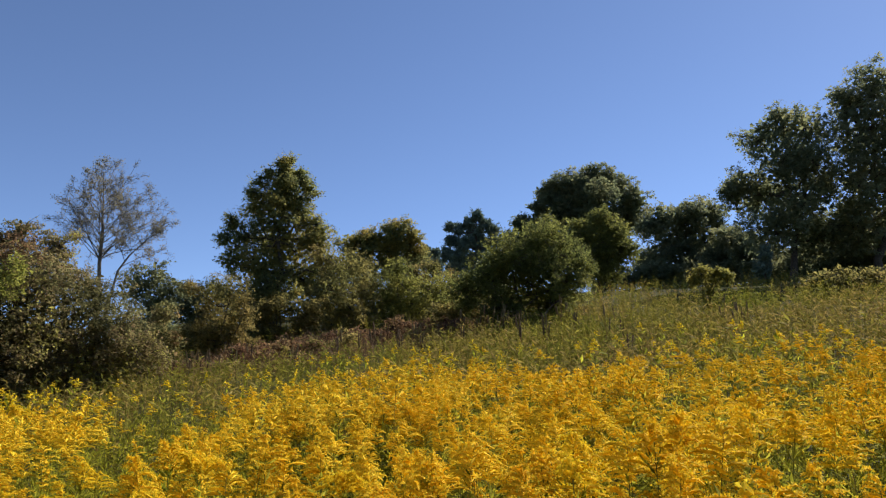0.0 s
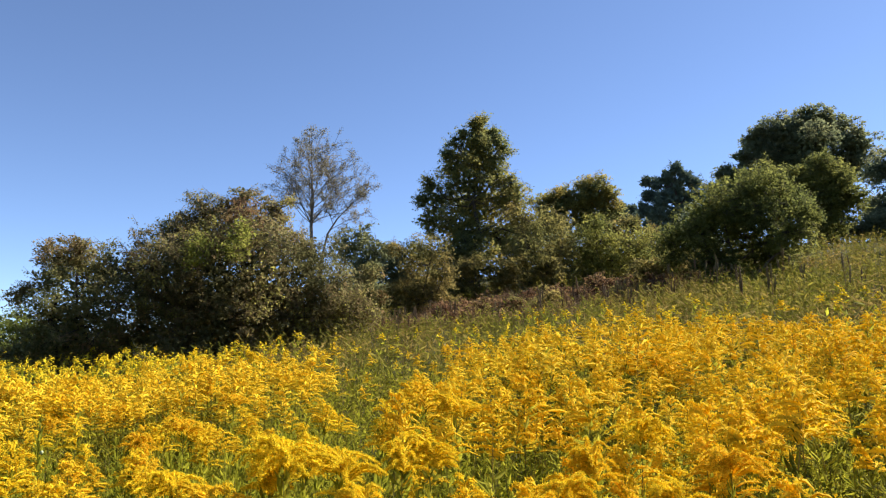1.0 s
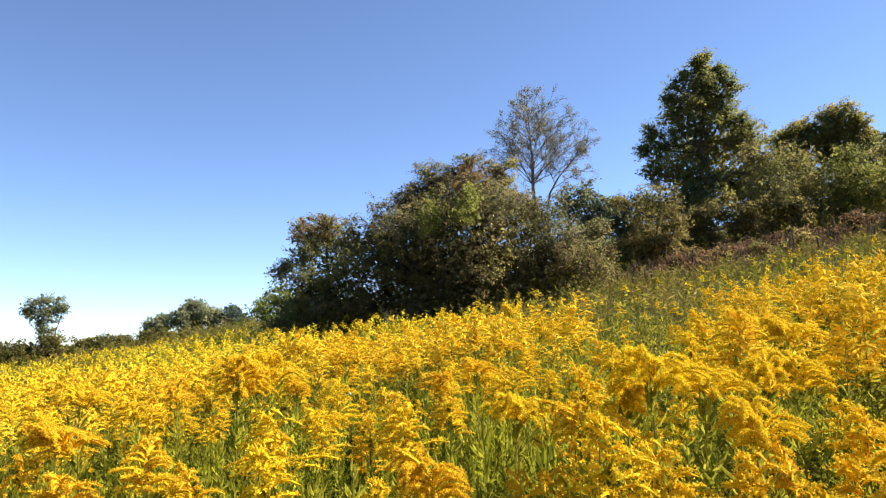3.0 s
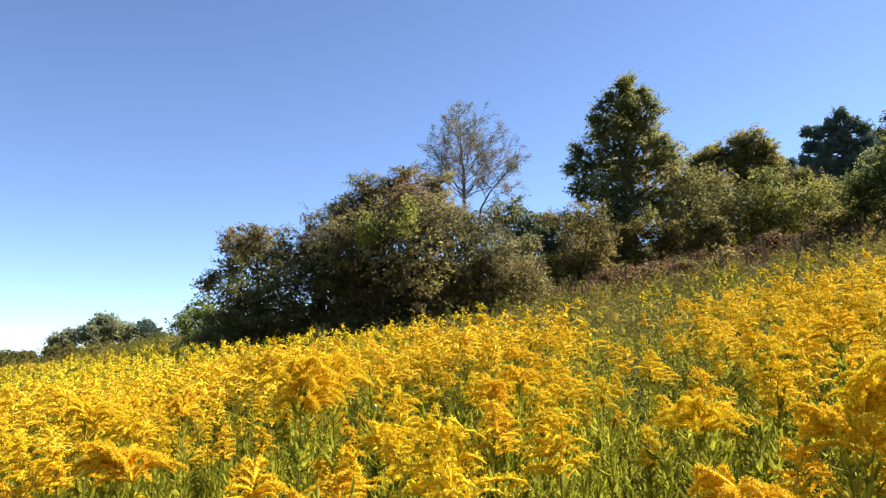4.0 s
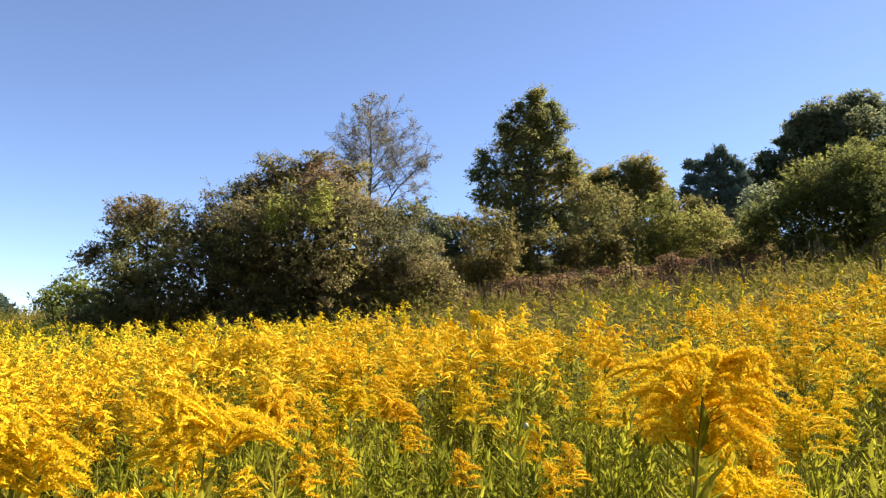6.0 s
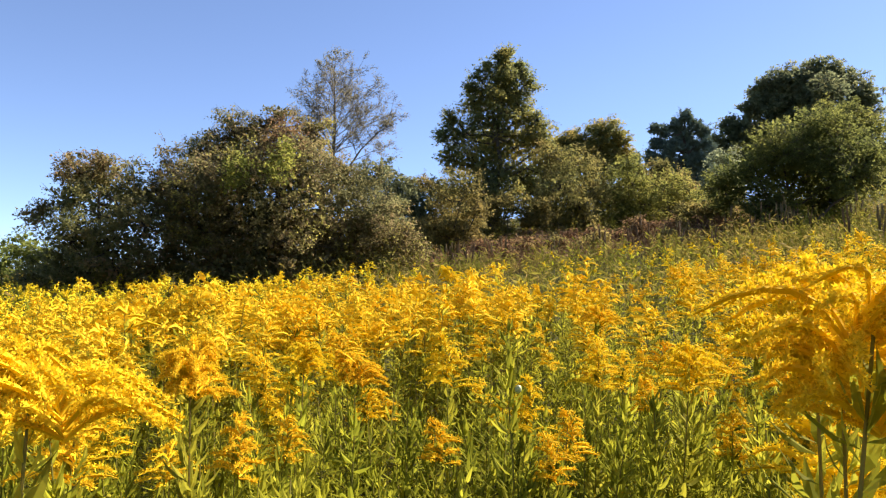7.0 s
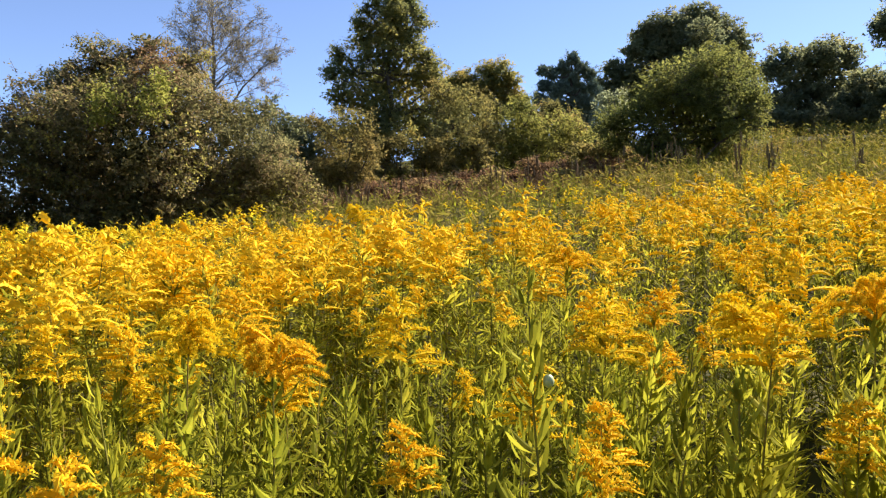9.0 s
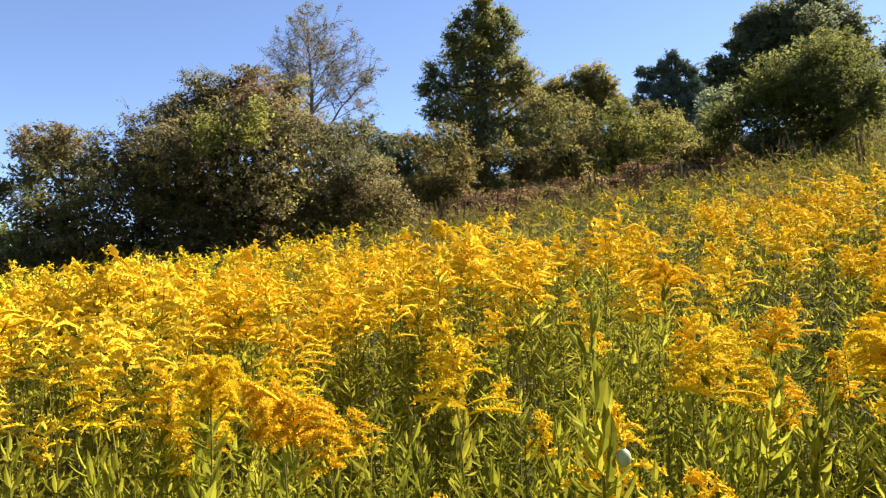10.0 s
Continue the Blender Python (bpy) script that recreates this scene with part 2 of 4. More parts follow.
def goldenrod_shapes(seed, height, tier, bloom=1.0, lush=1.0):
    """Stem, leaves and plume of one plant. tier 0 is the finest."""
    r = np.random.default_rng(seed)
    head = r.uniform(0.11, 0.22) * (0 if not bloom else 0.66 if lush > 1 else 1.0)
    z0 = height - head
    wind = np.pi + r.normal(0, 0.7)
    reach = r.uniform(0.085, 0.145)
    stem, leaf, plume = Shape(), Shape(), Shape()
    k = (7, 6, 4, 3, 2)[tier]
    zz = np.linspace(0, height - 0.2 * head - 0.02, k)
    sway = 0.04 * (zz / height) ** 2
    pts = np.stack([sway * np.cos(wind) + r.normal(0, .004, k), sway * np.sin(wind) + r.normal(0, .004, k), zz], -1)[None]
    stem.add(*tubes(pts, np.linspace(0.0042, 0.0018, k)[None], (5, 4, 3, 3, 3)[tier]))
    n = (120, 96, 52, 26, 7)[tier]
    hz = r.uniform(0.08, 0.99, n) ** 0.75 * (z0 + 0.3 * head if bloom else height)
    az = r.uniform(0, 2 * np.pi, n)
    high = hz / height
    elev = r.uniform(-0.25, 0.75, n) + 0.45 * high
    d = np.stack([np.cos(az) * np.cos(elev), np.sin(az) * np.cos(elev), np.sin(elev)], -1)
    side = unit(np.stack([-np.sin(az), np.cos(az), r.normal(0, .35, n)], -1))
    long = (0.055 + 0.085 * (1 - np.abs(high - 0.55))) * r.uniform(0.6, 1.25, n) * (0.62, 0.62, 0.76, 0.9, 1.3)[tier] * np.where(high > 0.9, 0.7, 1)
    root = np.stack([np.interp(hz, zz, pts[0, :, 0]), np.interp(hz, zz, pts[0, :, 1]), hz], -1)
    if tier < 2:
        v, f3, f4 = blades(root, d, side, long, long * r.uniform(0.17, 0.28, n), 0.36)
        leaf.add(v, f3)
        leaf.f.append((f4 + leaf.count - len(v), 0))
    else:
        leaf.add(*leaflets(root, d, side, long, long * (0.2, 0.2, 0.2, 0.24, 0.34)[tier]))
    if bloom:
        fluffy = lush > 1
        nb, seg, sides, fat, m, fine = ((34, 7, 4, 0.0042, 130, 0.0060), (27, 5, 3, 0.0046, 42, 0.0088), (19, 4, 3, 0.0058, 17, 0.0125), (12, 3, 3, 0.0084, 7, 0.0175), (6, 3, 3, 0.0120, 4, 0.026))[tier]
        if fluffy:
            nb, fat, m, fine = 34, 0.0036, 330, 0.0048
        p = plume_arms(r, nb, seg, z0, height, reach, wind, fluffy)
        s = np.linspace(0, 1, seg)
        thick = fat * (0.35 + 0.8 * np.sin(np.pi * (0.08 + 0.80 * s)))
        rad = thick[None, :, None] * r.uniform(0.55, 1.45, (nb, seg, sides)) * r.uniform(0.75, 1.2, (nb, 1, 1))
        rad[:, -1] *= 0.35
        v, f = tubes(p, rad, sides)
        plume.add(v, f)
        far = np.linalg.norm(p[:, -1] - p[:, 0], axis=1)
        i = r.choice(nb, nb * m, p=far / far.sum())
        q = r.uniform(0.12, 1.0, nb * m) ** 0.85 * (seg - 1)
        lo = np.minimum(q.astype(int), seg - 2)
        c = p[i, lo] + (p[i, lo + 1] - p[i, lo]) * (q - lo)[:, None]
        out = unit(any_way(len(c), r) + np.array([0, 0, 0.45]))
        way = unit(out + any_way(len(c), r) * 0.7)
        size = r.uniform(0.7, 1.3, len(c)) * fine
        plume.add(*chips(c + out * (thick[lo] * r.uniform(0.5, 2.1 if tier < 2 else 1.5, len(c)))[:, None], way, across(way, r), size, size * 0.7))
    return stem, leaf, plume


def goldenrod_thing(seed, height, tier, lush=1.0):
    root = new("goldenrod")
    tagged(root, "tall goldenrod plant with arching yellow flower plume", "goldenrod", "goldenrod plants in the meadow")
    stem, leaf, plume = goldenrod_shapes(seed, height, tier, 1.0, lush)
    part("stem", stem, [M_STEM], root)
    part("leaves", leaf, [M_LEAF], root, "narrow green leaves up the stem")
    part("plume", plume, [M_PETAL], root, "bright yellow arching flower plume")
    return root


def field_mesh(name, label, category, variants, mats, x, y, scale, extra=0.0):
    """Many plants in one mesh: each of the variants' arrays laid out at its share of the places."""
    r = np.random.default_rng(len(x))
    out, pick = Shape(), r.integers(0, len(variants), len(x))
    z = terrain(x, y) - 0.03
    for i, (v, faces) in enumerate(variants):
        at = np.flatnonzero(pick == i)
        if not len(at):
            continue
        a, s = r.normal(0, 0.8, len(at)), scale[at]
        tilt = r.normal(0, 0.09 + extra, (len(at), 2))
        c, sn = np.cos(a)[:, None], np.sin(a)[:, None]
        w = np.stack([v[:, 0] * c - v[:, 1] * sn + v[:, 2] * tilt[:, :1], v[:, 0] * sn + v[:, 1] * c + v[:, 2] * tilt[:, 1:], v[:, 2] * np.ones_like(c)], -1)
        w = w * s[:, None, None] + np.stack([x[at], y[at], z[at]], -1)[:, None]
        first = out.count
        out.v.append(w.reshape(-1, 3))
        out.count += w.shape[0] * w.shape[1]
        shift = first + np.arange(len(at))[:, None, None] * len(v)
        for f, m in faces:
            out.f.append(((f[None] + shift).reshape(-1, f.shape[1]), m))
    ob = new(name, out.mesh(name, mats))
    return tagged(ob, label, category, kind="stuff")


def variant(shapes):
    out = Shape()
    for mat, s in enumerate(shapes):
        if s.count:
            v, fs = s.arrays()
            first = out.count
            out.v.append(v)
            out.count += len(v)
            out.f += [(f + first, mat) for f, _ in fs]
    return out.arrays()


def patches(x, y, scale, seed):
    """Soft patches from -1 to 1 over the meadow."""
    r = np.random.default_rng(seed)
    total = 0
    for k in range(6):
        a, ph = r.uniform(0, 6.28), r.uniform(0, 6.28)
        f = scale * r.uniform(0.6, 1.8)
        total = total + np.sin(f * (x * np.cos(a) + y * np.sin(a)) + ph)
    return total / 3.2


def green_strip(x, y):
    """1 inside the strip of plants not in flower that runs up the slope, 0 outside."""
    mid = 0.3 + 0.13 * (y - 5.4)
    half = np.interp(y, [5.2, 6, 8, 12, 17, 22, 27], [0.2, 0.5, 0.9, 1.7, 2.6, 3.4, 4.2]) * (1 + 0.25 * patches(x, y, 1.1, 21))
    return np.clip(1.6 - 1.6 * np.abs(x - mid) / half, 0, 1) * (y > 5.2)


def bloom_share(x, y):
    """How much of the meadow is in flower."""
    rad = np.hypot(x, y)
    edge = np.interp(x, [-20, -8, -3, -0.5, 1, 2.5, 4, 5.5, 8, 20], [44, 34, 22, 18.5, 18.5, 17.8, 15.2, 13.6, 12.6, 12.2]) + 1.6 * patches(x, y, 0.5, 5)
    share = np.clip((edge - rad) / np.where(x > -1, 5.0, 3.0), 0.0, 1) ** 0.7
    share = np.where((rad > edge - 2) & (rad < edge + 7) & (x > -0.5), np.maximum(share, 0.22 * np.clip((edge + 7 - rad) / 4, 0, 1)), share)
    share = share * (1 - 0.93 * green_strip(x, y)) * np.where((x > 2.5) & (y > 9), 0.95, 1)
    near = np.clip((np.hypot(x + 2.1, y - 4.7) - 1.3) / 1.9, 0, 1)
    share = share * np.where(y > 4.4, 0.28 + 0.72 * near, 1)
    gap = ((x + 1.2) / 0.8) ** 2 + ((y - 3.2) / 0.7) ** 2
    share = share * np.clip(gap * 0.8, 0.5, 1)
    return share * np.clip(1.0 + 0.85 * patches(x, y, 1.7, 8), 0.35, 0.95)


def stature(x, y):
    """Plants stand in clumps of taller and shorter ones, tallest along both edges of the strip and to the west."""
    ridge = np.exp(-((x + 0.35 - 0.12 * (y - 5.4)) / 0.8) ** 2) * np.clip((y - 6.5) / 1.5, 0, 1)
    west = np.clip((-1.4 - x) / 1.6, 0, 1) * np.clip((y - 5.6) / 1.5, 0, 1) * np.clip((13 - y) / 4, 0, 1)
    east = np.exp(-((x - 2.5 - 0.35 * (y - 7)) / 1.4) ** 2) * np.clip((y - 5.0) / 1.5, 0, 1) * np.clip((12.5 - y) / 3, 0, 1)
    return 1 + 0.10 * east + 0.085 * patches(x, y, 1.5, 31) + 0.03 * patches(x, y, 4.0, 32) - 0.10 * green_strip(x, y) + 0.12 * ridge + 0.05 * west


TRODDEN = np.array([(0.0, 0.0), (-0.15, 0.72), (-0.22, 0.96), (-0.48, 0.95), (-1.0, 1.25), (-1.52, 1.63), (-2.02, 2.26), (-2.31, 2.69), (-2.22, 3.52), (-2.25, 3.9), (-2.18, 4.17), (-1.97, 4.44)])


def from_path(x, y):
    """Distance from the trodden line through the plants."""
    best = np.full(len(x), 1e9)
    for a, b in zip(TRODDEN[:-1], TRODDEN[1:]):
        d = b - a
        s = np.clip(((x - a[0]) * d[0] + (y - a[1]) * d[1]) / max(d @ d, 1e-6), 0, 1)
        best = np.minimum(best, np.hypot(x - a[0] - s * d[0], y - a[1] - s * d[1]))
    return best


def scatter(n, lo, hi, az0, az1, cx=-1.0, cy=1.5):
    """Even places in a ring sector round the meadow's near corner; angles clockwise from +y."""
    rad = np.sqrt(rng.uniform(lo * lo, hi * hi, n))
    az = np.radians(rng.uniform(az0, az1, n))
    return cx + rad * np.sin(az), cy + rad * np.cos(az)


def build_goldenrod():
    # the plants that the walk brushes past, each a thing of its own
    tall = ((-2.33, 4.95, 1.31), (-1.68, 3.98, 1.45), (-1.57, 4.05, 1.475), (-1.61, 3.94, 1.37), (-2.7, 3.95, 1.32), (-0.12, 2.95, 1.47), (0.10, 2.12, 1.36), (-1.9, 3.2, 1.26), (-0.22, 3.15, 1.40), (0.02, 3.1, 1.42), (0.1, 2.82, 1.36), (-0.32, 2.88, 1.33), (0.2, 3.2, 1.45), (0.3, 2.32, 1.37), (0.52, 2.62, 1.42), (0.64, 2.2, 1.38), (0.78, 3.0, 1.45), (1.05, 3.3, 1.5), (-2.1, 6.2, 1.28), (0.62, 4.14, 1.55), (0.35, 3.3, 1.45), (-0.6, 6.9, 1.48), (-0.63, 10.0, 1.9), (-0.75, 5.67, 1.3), (-1.92, 5.75, 1.26), (-0.75, 5.35, 1.38), (-0.95, 4.95, 1.34), (-2.47, 4.2, 1.32), (-0.66, 2.6, 1.27), (-0.5, 3.35, 1.33), (0.85, 2.55, 1.40), (1.1, 2.8, 1.44))
    lush = [goldenrod_thing(80 + i, 1.3, 0, 1.05) for i in range(4)]
    fine = [goldenrod_thing(100 + i, 1.3, 0) for i in range(5)]
    plain = [goldenrod_thing(200 + i, 1.25, 1) for i in range(7)]
    placed = []
    for i, (x, y, top) in enumerate(tall):
        placed.append((lush[i % 4], x, y, (top - terrain(x, y)) / 1.33))
    x, y = (np.concatenate(q) for q in zip(scatter(1550, 0.2, 7.0, -55, 80, -1.2, 1.6), scatter(150, 0.8, 4.5, 80, 125, -1.2, 1.6)))
    d = from_path(x, y)
    share = rng.uniform(0, 1, len(x)) < bloom_share(x, y)
    ok = (d > 0.45) & share
    x, y, d = x[ok], y[ok], d[ok]
    order = np.argsort(d * np.where((x < -3.4) | (y < 1.0), 1.8, 1.0))
    near, rest = order[:290], order[290:]
    for j, i in enumerate(near):
        close = d[i] < 0.95 and j % 2 == 0
        size = np.clip(rng.normal(0.91, 0.08) * float(stature(x[i], y[i])), 0.66, 1.15)
        if y[i] < 2.5 and x[i] < 0.2:
            size = rng.uniform(0.74, 0.94)
        elif (d[i] < 1.1 and y[i] > 2.5) or ((x[i] + 1.3) / 2.6) ** 2 + ((y[i] - 6.0) / 1.7) ** 2 < 1:
            size = rng.uniform(0.72, 0.98)
        placed.append(((fine if close else plain)[rng.integers(0, 5)], x[i], y[i], size))
    used = set()
    for k, (ob, px, py, size) in enumerate(placed):
        sway = 1 if k < len(tall) else 4
        m = pose(px, py, float(terrain(px, py)) - 0.02, rng.normal(0, sway), rng.normal(0, sway), rng.normal(0, 45)) @ Matrix.Scale(size / ob.scale[0], 4)
        if ob not in used:
            used.add(ob)
            ob.matrix_basis = m
        else:
            copy_thing(ob, m)
    for ob in lush + fine + plain:
        if ob not in used:
            for o in (*ob.children, ob):
                bpy.data.objects.remove(o)
    close = [variant(goldenrod_shapes(250 + i, 1.25, 2)) for i in range(10)]
    mid = [variant(goldenrod_shapes(300 + i, 1.25, 3)) for i in range(10)]
    far = [variant(goldenrod_shapes(400 + i, 1.25, 4)) for i in range(10)]
    green = [variant(goldenrod_shapes(500 + i, 1.15, 3, 0)) for i in range(6)]
    leafy = [variant(goldenrod_shapes(550 + i, 1.0, 2, 0)) for i in range(8)]
    mats = [M_STEM, M_LEAF, M_PETAL]
    a, b = x[rest], y[rest]
    field_mesh("goldenrod_stand", "goldenrod stand in full yellow flower", "goldenrod", close, mats, a, b, np.clip(rng.normal(0.90, 0.07, len(a)) * stature(a, b), 0.66, 1.2))
    gx, gy = [], []
    a, b = scatter(2900, 6.2, 12.5, -50, 72)
    take = rng.uniform(0, 1, len(a)) < bloom_share(a, b)
    gx.append(a[~take]), gy.append(b[~take])
    xs, ys = a[take], b[take]
    field_mesh("goldenrod_meadow", "dense goldenrod in full yellow flower on the slope", "goldenrod", mid, mats, xs, ys, np.clip(rng.normal(0.95, 0.07, len(xs)) * stature(xs, ys), 0.7, 1.25))
    a, b = scatter(2400, 0.2, 6.8, -55, 78, -1.2, 1.6)
    take = from_path(a, b) > 0.42
    a, b = a[take], b[take]
    near = (from_path(a, b) < 1.9) & (b > 3.4)
    broad = [variant(goldenrod_shapes(580 + i, 1.0, 1, 0)) for i in range(6)]
    field_mesh("broad_leafy_goldenrod", "leafy goldenrod stalks with broad green leaves", "goldenrod", broad, mats, a[near], b[near], np.clip(rng.normal(0.9, 0.12, near.sum()), 0.6, 1.08))
    a, b = a[~near], b[~near]
    field_mesh("leafy_goldenrod", "leafy goldenrod stalks with long narrow green leaves", "goldenrod", leafy, mats, a, b, np.clip(rng.normal(0.82, 0.11, len(a)) * stature(a, b), 0.55, 1.0))
    a, b = (np.concatenate(q) for q in zip(scatter(3000, 12.5, 20.0, -46, 62), scatter(5200, 20.0, 40.0, -46, 62)))
    take = rng.uniform(0, 1, len(a)) < bloom_share(a, b)
    c, e = scatter(1200, 0.3, 8.5, 78, 305)
    take2 = (from_path(c, e) > 0.55) & ((e < 0.3) | (c < -4.0))
    c, e = c[take2], e[take2]
    xs, ys = np.r_[a[take], c], np.r_[b[take], e]
    field_mesh("far_goldenrod_meadow", "yellow goldenrod spreading up to the bushes", "goldenrod", far, mats, xs, ys, np.clip(rng.normal(0.96, 0.08, len(xs)) * stature(xs, ys), 0.7, 1.15))
    gx, gy = np.concatenate(gx), np.concatenate(gy)
    field_mesh("unopened_goldenrod", "leafy green goldenrod stalks not in flower", "goldenrod", green, mats, gx, gy, np.clip(rng.normal(0.80, 0.08, len(gx)) * stature(gx, gy), 0.5, 1.0))


build_goldenrod()


def galled_goldenrod():
    """A stalk not in flower, with a pale round gall on its stem."""
    x, y, height, high = -1.5, 5.38, 1.29, 1.17
    root = new("galled_goldenrod")
    root.location = (x, y, float(terrain(x, y)) - 0.02)
    tagged(root, "green goldenrod stalk with a pale round stem gall", "goldenrod")
    stem, leaf, _ = goldenrod_shapes(77, height, 0, 0)
    part("stem", stem, [M_STEM], root)
    part("leaves", leaf, [M_LEAF], root, "narrow green leaves up the stem")
    z = np.linspace(-0.012, 0.012, 9)
    line = np.stack([0 * z - 0.012, 0 * z - 0.012, high - float(terrain(x, y)) + z], -1)
    part("gall", Shape().add(*tubes(line[None], np.sqrt(np.maximum(0.0102 ** 2 - (z * 0.82) ** 2, 1e-6))[None], 14)), [M_GALL], root, "pale green-white round gall", True)


galled_goldenrod()


def weed_shape(seed, height, stems, n, spread):
    """A loose clump of leafy stalks."""
    r = np.random.default_rng(seed)
    stem, leaf = Shape(), Shape()
    a, tip = r.uniform(0, 6.28, stems), r.uniform(0.06, 1, stems) * spread
    foot = np.stack([np.cos(a) * tip * .5, np.sin(a) * tip * .5, 0 * a], -1)
    head = np.stack([np.cos(a) * tip, np.sin(a) * tip, height * r.uniform(0.7, 1.1, stems)], -1)
    stem.add(*tubes(np.stack([foot, head], 1), np.tile([0.006, 0.002], (stems, 1)), 3))
    i, s = r.integers(0, stems, n), r.uniform(0.15, 1, n)[:, None] ** 0.7
    d = unit(any_way(n, r) * [1, 1, .6] + [0, 0, .6])
    long = r.uniform(0.10, 0.2, n)
    leaf.add(*leaflets(foot[i] + (head[i] - foot[i]) * s, d, across(d, r), long, long * .22))
    return stem, leaf


def build_weeds():
    kinds = [variant(weed_shape(600 + i, 1.1, 3, 15, 0.24)) for i in range(8)]
    x, y = (np.concatenate(q) for q in zip(scatter(3900, 9.0, 26.0, -40, 64), scatter(3700, 26.0, 56.0, -46, 64), scatter(1700, 20.0, 52.0, 28, 62), scatter(2600, 11.0, 36.0, 24, 68), scatter(2000, 36.0, 80.0, -46, -12), scatter(1300, 0.4, 9.5, 80, 303)))
    keep = ((rng.uniform(0, 1, len(x)) > bloom_share(x, y)) | ((np.hypot(x + 1, y - 1.5) < 9.6) & (from_path(x, y) > 0.4) & ((y < 0.3) | (x < -4.0)))) & (((x - 11) / 9) ** 2 + ((y - 31) / 4.6) ** 2 > 0.85)
    keep &= (rng.uniform(0, 1, len(x)) < np.clip(34 / np.hypot(x, y), 0.4, 1)) | (x < -14)
    x, y = x[keep], y[keep]
    field_mesh("meadow_weeds", "olive green weeds and seeding stalks on the slope", "weeds", kinds, [M_WEED, M_WEED], x, y, np.clip(rng.normal(0.85, 0.18, len(x)), 0.45, 1.35) * np.where((x < -9) & (y > 34), 1.35, 1))
    dry = [variant(weed_shape(700 + i, 0.75, 12, 18, 0.4)) for i in range(6)]
    a, b = rng.uniform(0, 25, 2400), rng.uniform(25, 40, 2400)
    keep = ((a - 11.5) / 10) ** 2 + ((b - 31.5) / 5.2) ** 2 + 0.3 * patches(a, b, 0.9, 4) < 1
    a, b = a[keep], b[keep]
    field_mesh("dry_grass", "dry brown grass and dead stalks on a bank", "grass", dry, [M_DRY, M_DRY], a, b, np.clip(rng.normal(0.66, 0.2, len(a)) * (1 + 0.25 * patches(a, b, 1.2, 9)), 0.3, 1.1), 0.25)


build_weeds()


def seed_stalk(seed, height):
    """A dead flower stalk: a thin stem with side shoots, and rough brown spikes of seed on them."""
    r = np.random.default_rng(seed)
    root = new("dead_seed_stalk")
    tagged(root, "upright dead stalk with brown seed spikes among weeds", "weed", "dead seed stalks on the bank")
    lines = [(np.array([(0, 0, 0), (r.normal(0, .03), r.normal(0, .03), height * .5), (r.normal(0, .06), r.normal(0, .06), height)]), 0.012, 0.006)]
    for k in range(r.integers(1, 4)):
        a, z = r.uniform(0, 6.28), height * r.uniform(0.5, 0.75)
        out = r.uniform(0.1, 0.2)
        lines.append((np.array([(0, 0, z), (out * math.cos(a), out * math.sin(a), z + 0.15), (1.2 * out * math.cos(a), 1.2 * out * math.sin(a), z + 0.42)]), 0.007, 0.004))
    part("stem", rods(lines, 5), [M_DRY], root)
    heads = Shape()
    for p, _, _ in lines:
        top, way = p[-1], unit(p[-1] - p[-2])
        q = top - way * np.linspace(0.34, -0.03, 7)[:, None]
        heads.add(*tubes(q[None], (np.array([.008, .02, .026, .026, .022, .015, .004]) * r.uniform(.8, 1.2, 7))[None], 6))
        c = top - way * r.uniform(0, 0.33, 60)[:, None]
        d = any_way(60, r)
        heads.add(*chips(c + d * 0.015, d, across(d, r), 0.03, 0.018))
    part("seed_head", heads, [M_SEED], root, "rough brown seed spikes")
    return root


def build_seed_stalks():
    r = np.random.default_rng(77)
    kinds = [seed_stalk(900 + i, h) for i, h in enumerate((1.25, 1.5, 1.75, 1.4))]
    for k in range(44):
        if k < 30:
            x, y = r.uniform(2, 17), r.uniform(24.5, 28.0)
        else:
            x, y = r.uniform(9, 19), r.uniform(15, 24)
        m = pose(x, y, float(terrain(x, y)) - 0.03, r.normal(0, 3), r.normal(0, 3), r.uniform(0, 360)) @ Matrix.Scale(r.uniform(0.85, 1.15), 4)
        if k < 4:
            kinds[k].matrix_basis = m
        else:
            copy_thing(kinds[k % 4], m)


# ---- trees and bushes ----
def rods(paths, sides=5):
    """Tapered limbs: a list of (points, first radius, last radius)."""
    out = Shape()
    for p, r0, r1 in paths:
        p = np.asarray(p, float)
        out.add(*tubes(p[None], np.linspace(r0, r1, len(p))[None], sides))
    return out


def bowed(a, b, n, r, wander=0.08):
    """A crooked line from a to b."""
    a, b = np.asarray(a, float), np.asarray(b, float)
    s = np.linspace(0, 1, n)[:, None]
    far = np.linalg.norm(b - a)
    off = r.normal(0, wander * far, (n, 3)) * np.sin(np.pi * s)
    return a + (b - a) * s + off - np.array([0, 0, 0.12 * far]) * np.sin(np.pi * s)


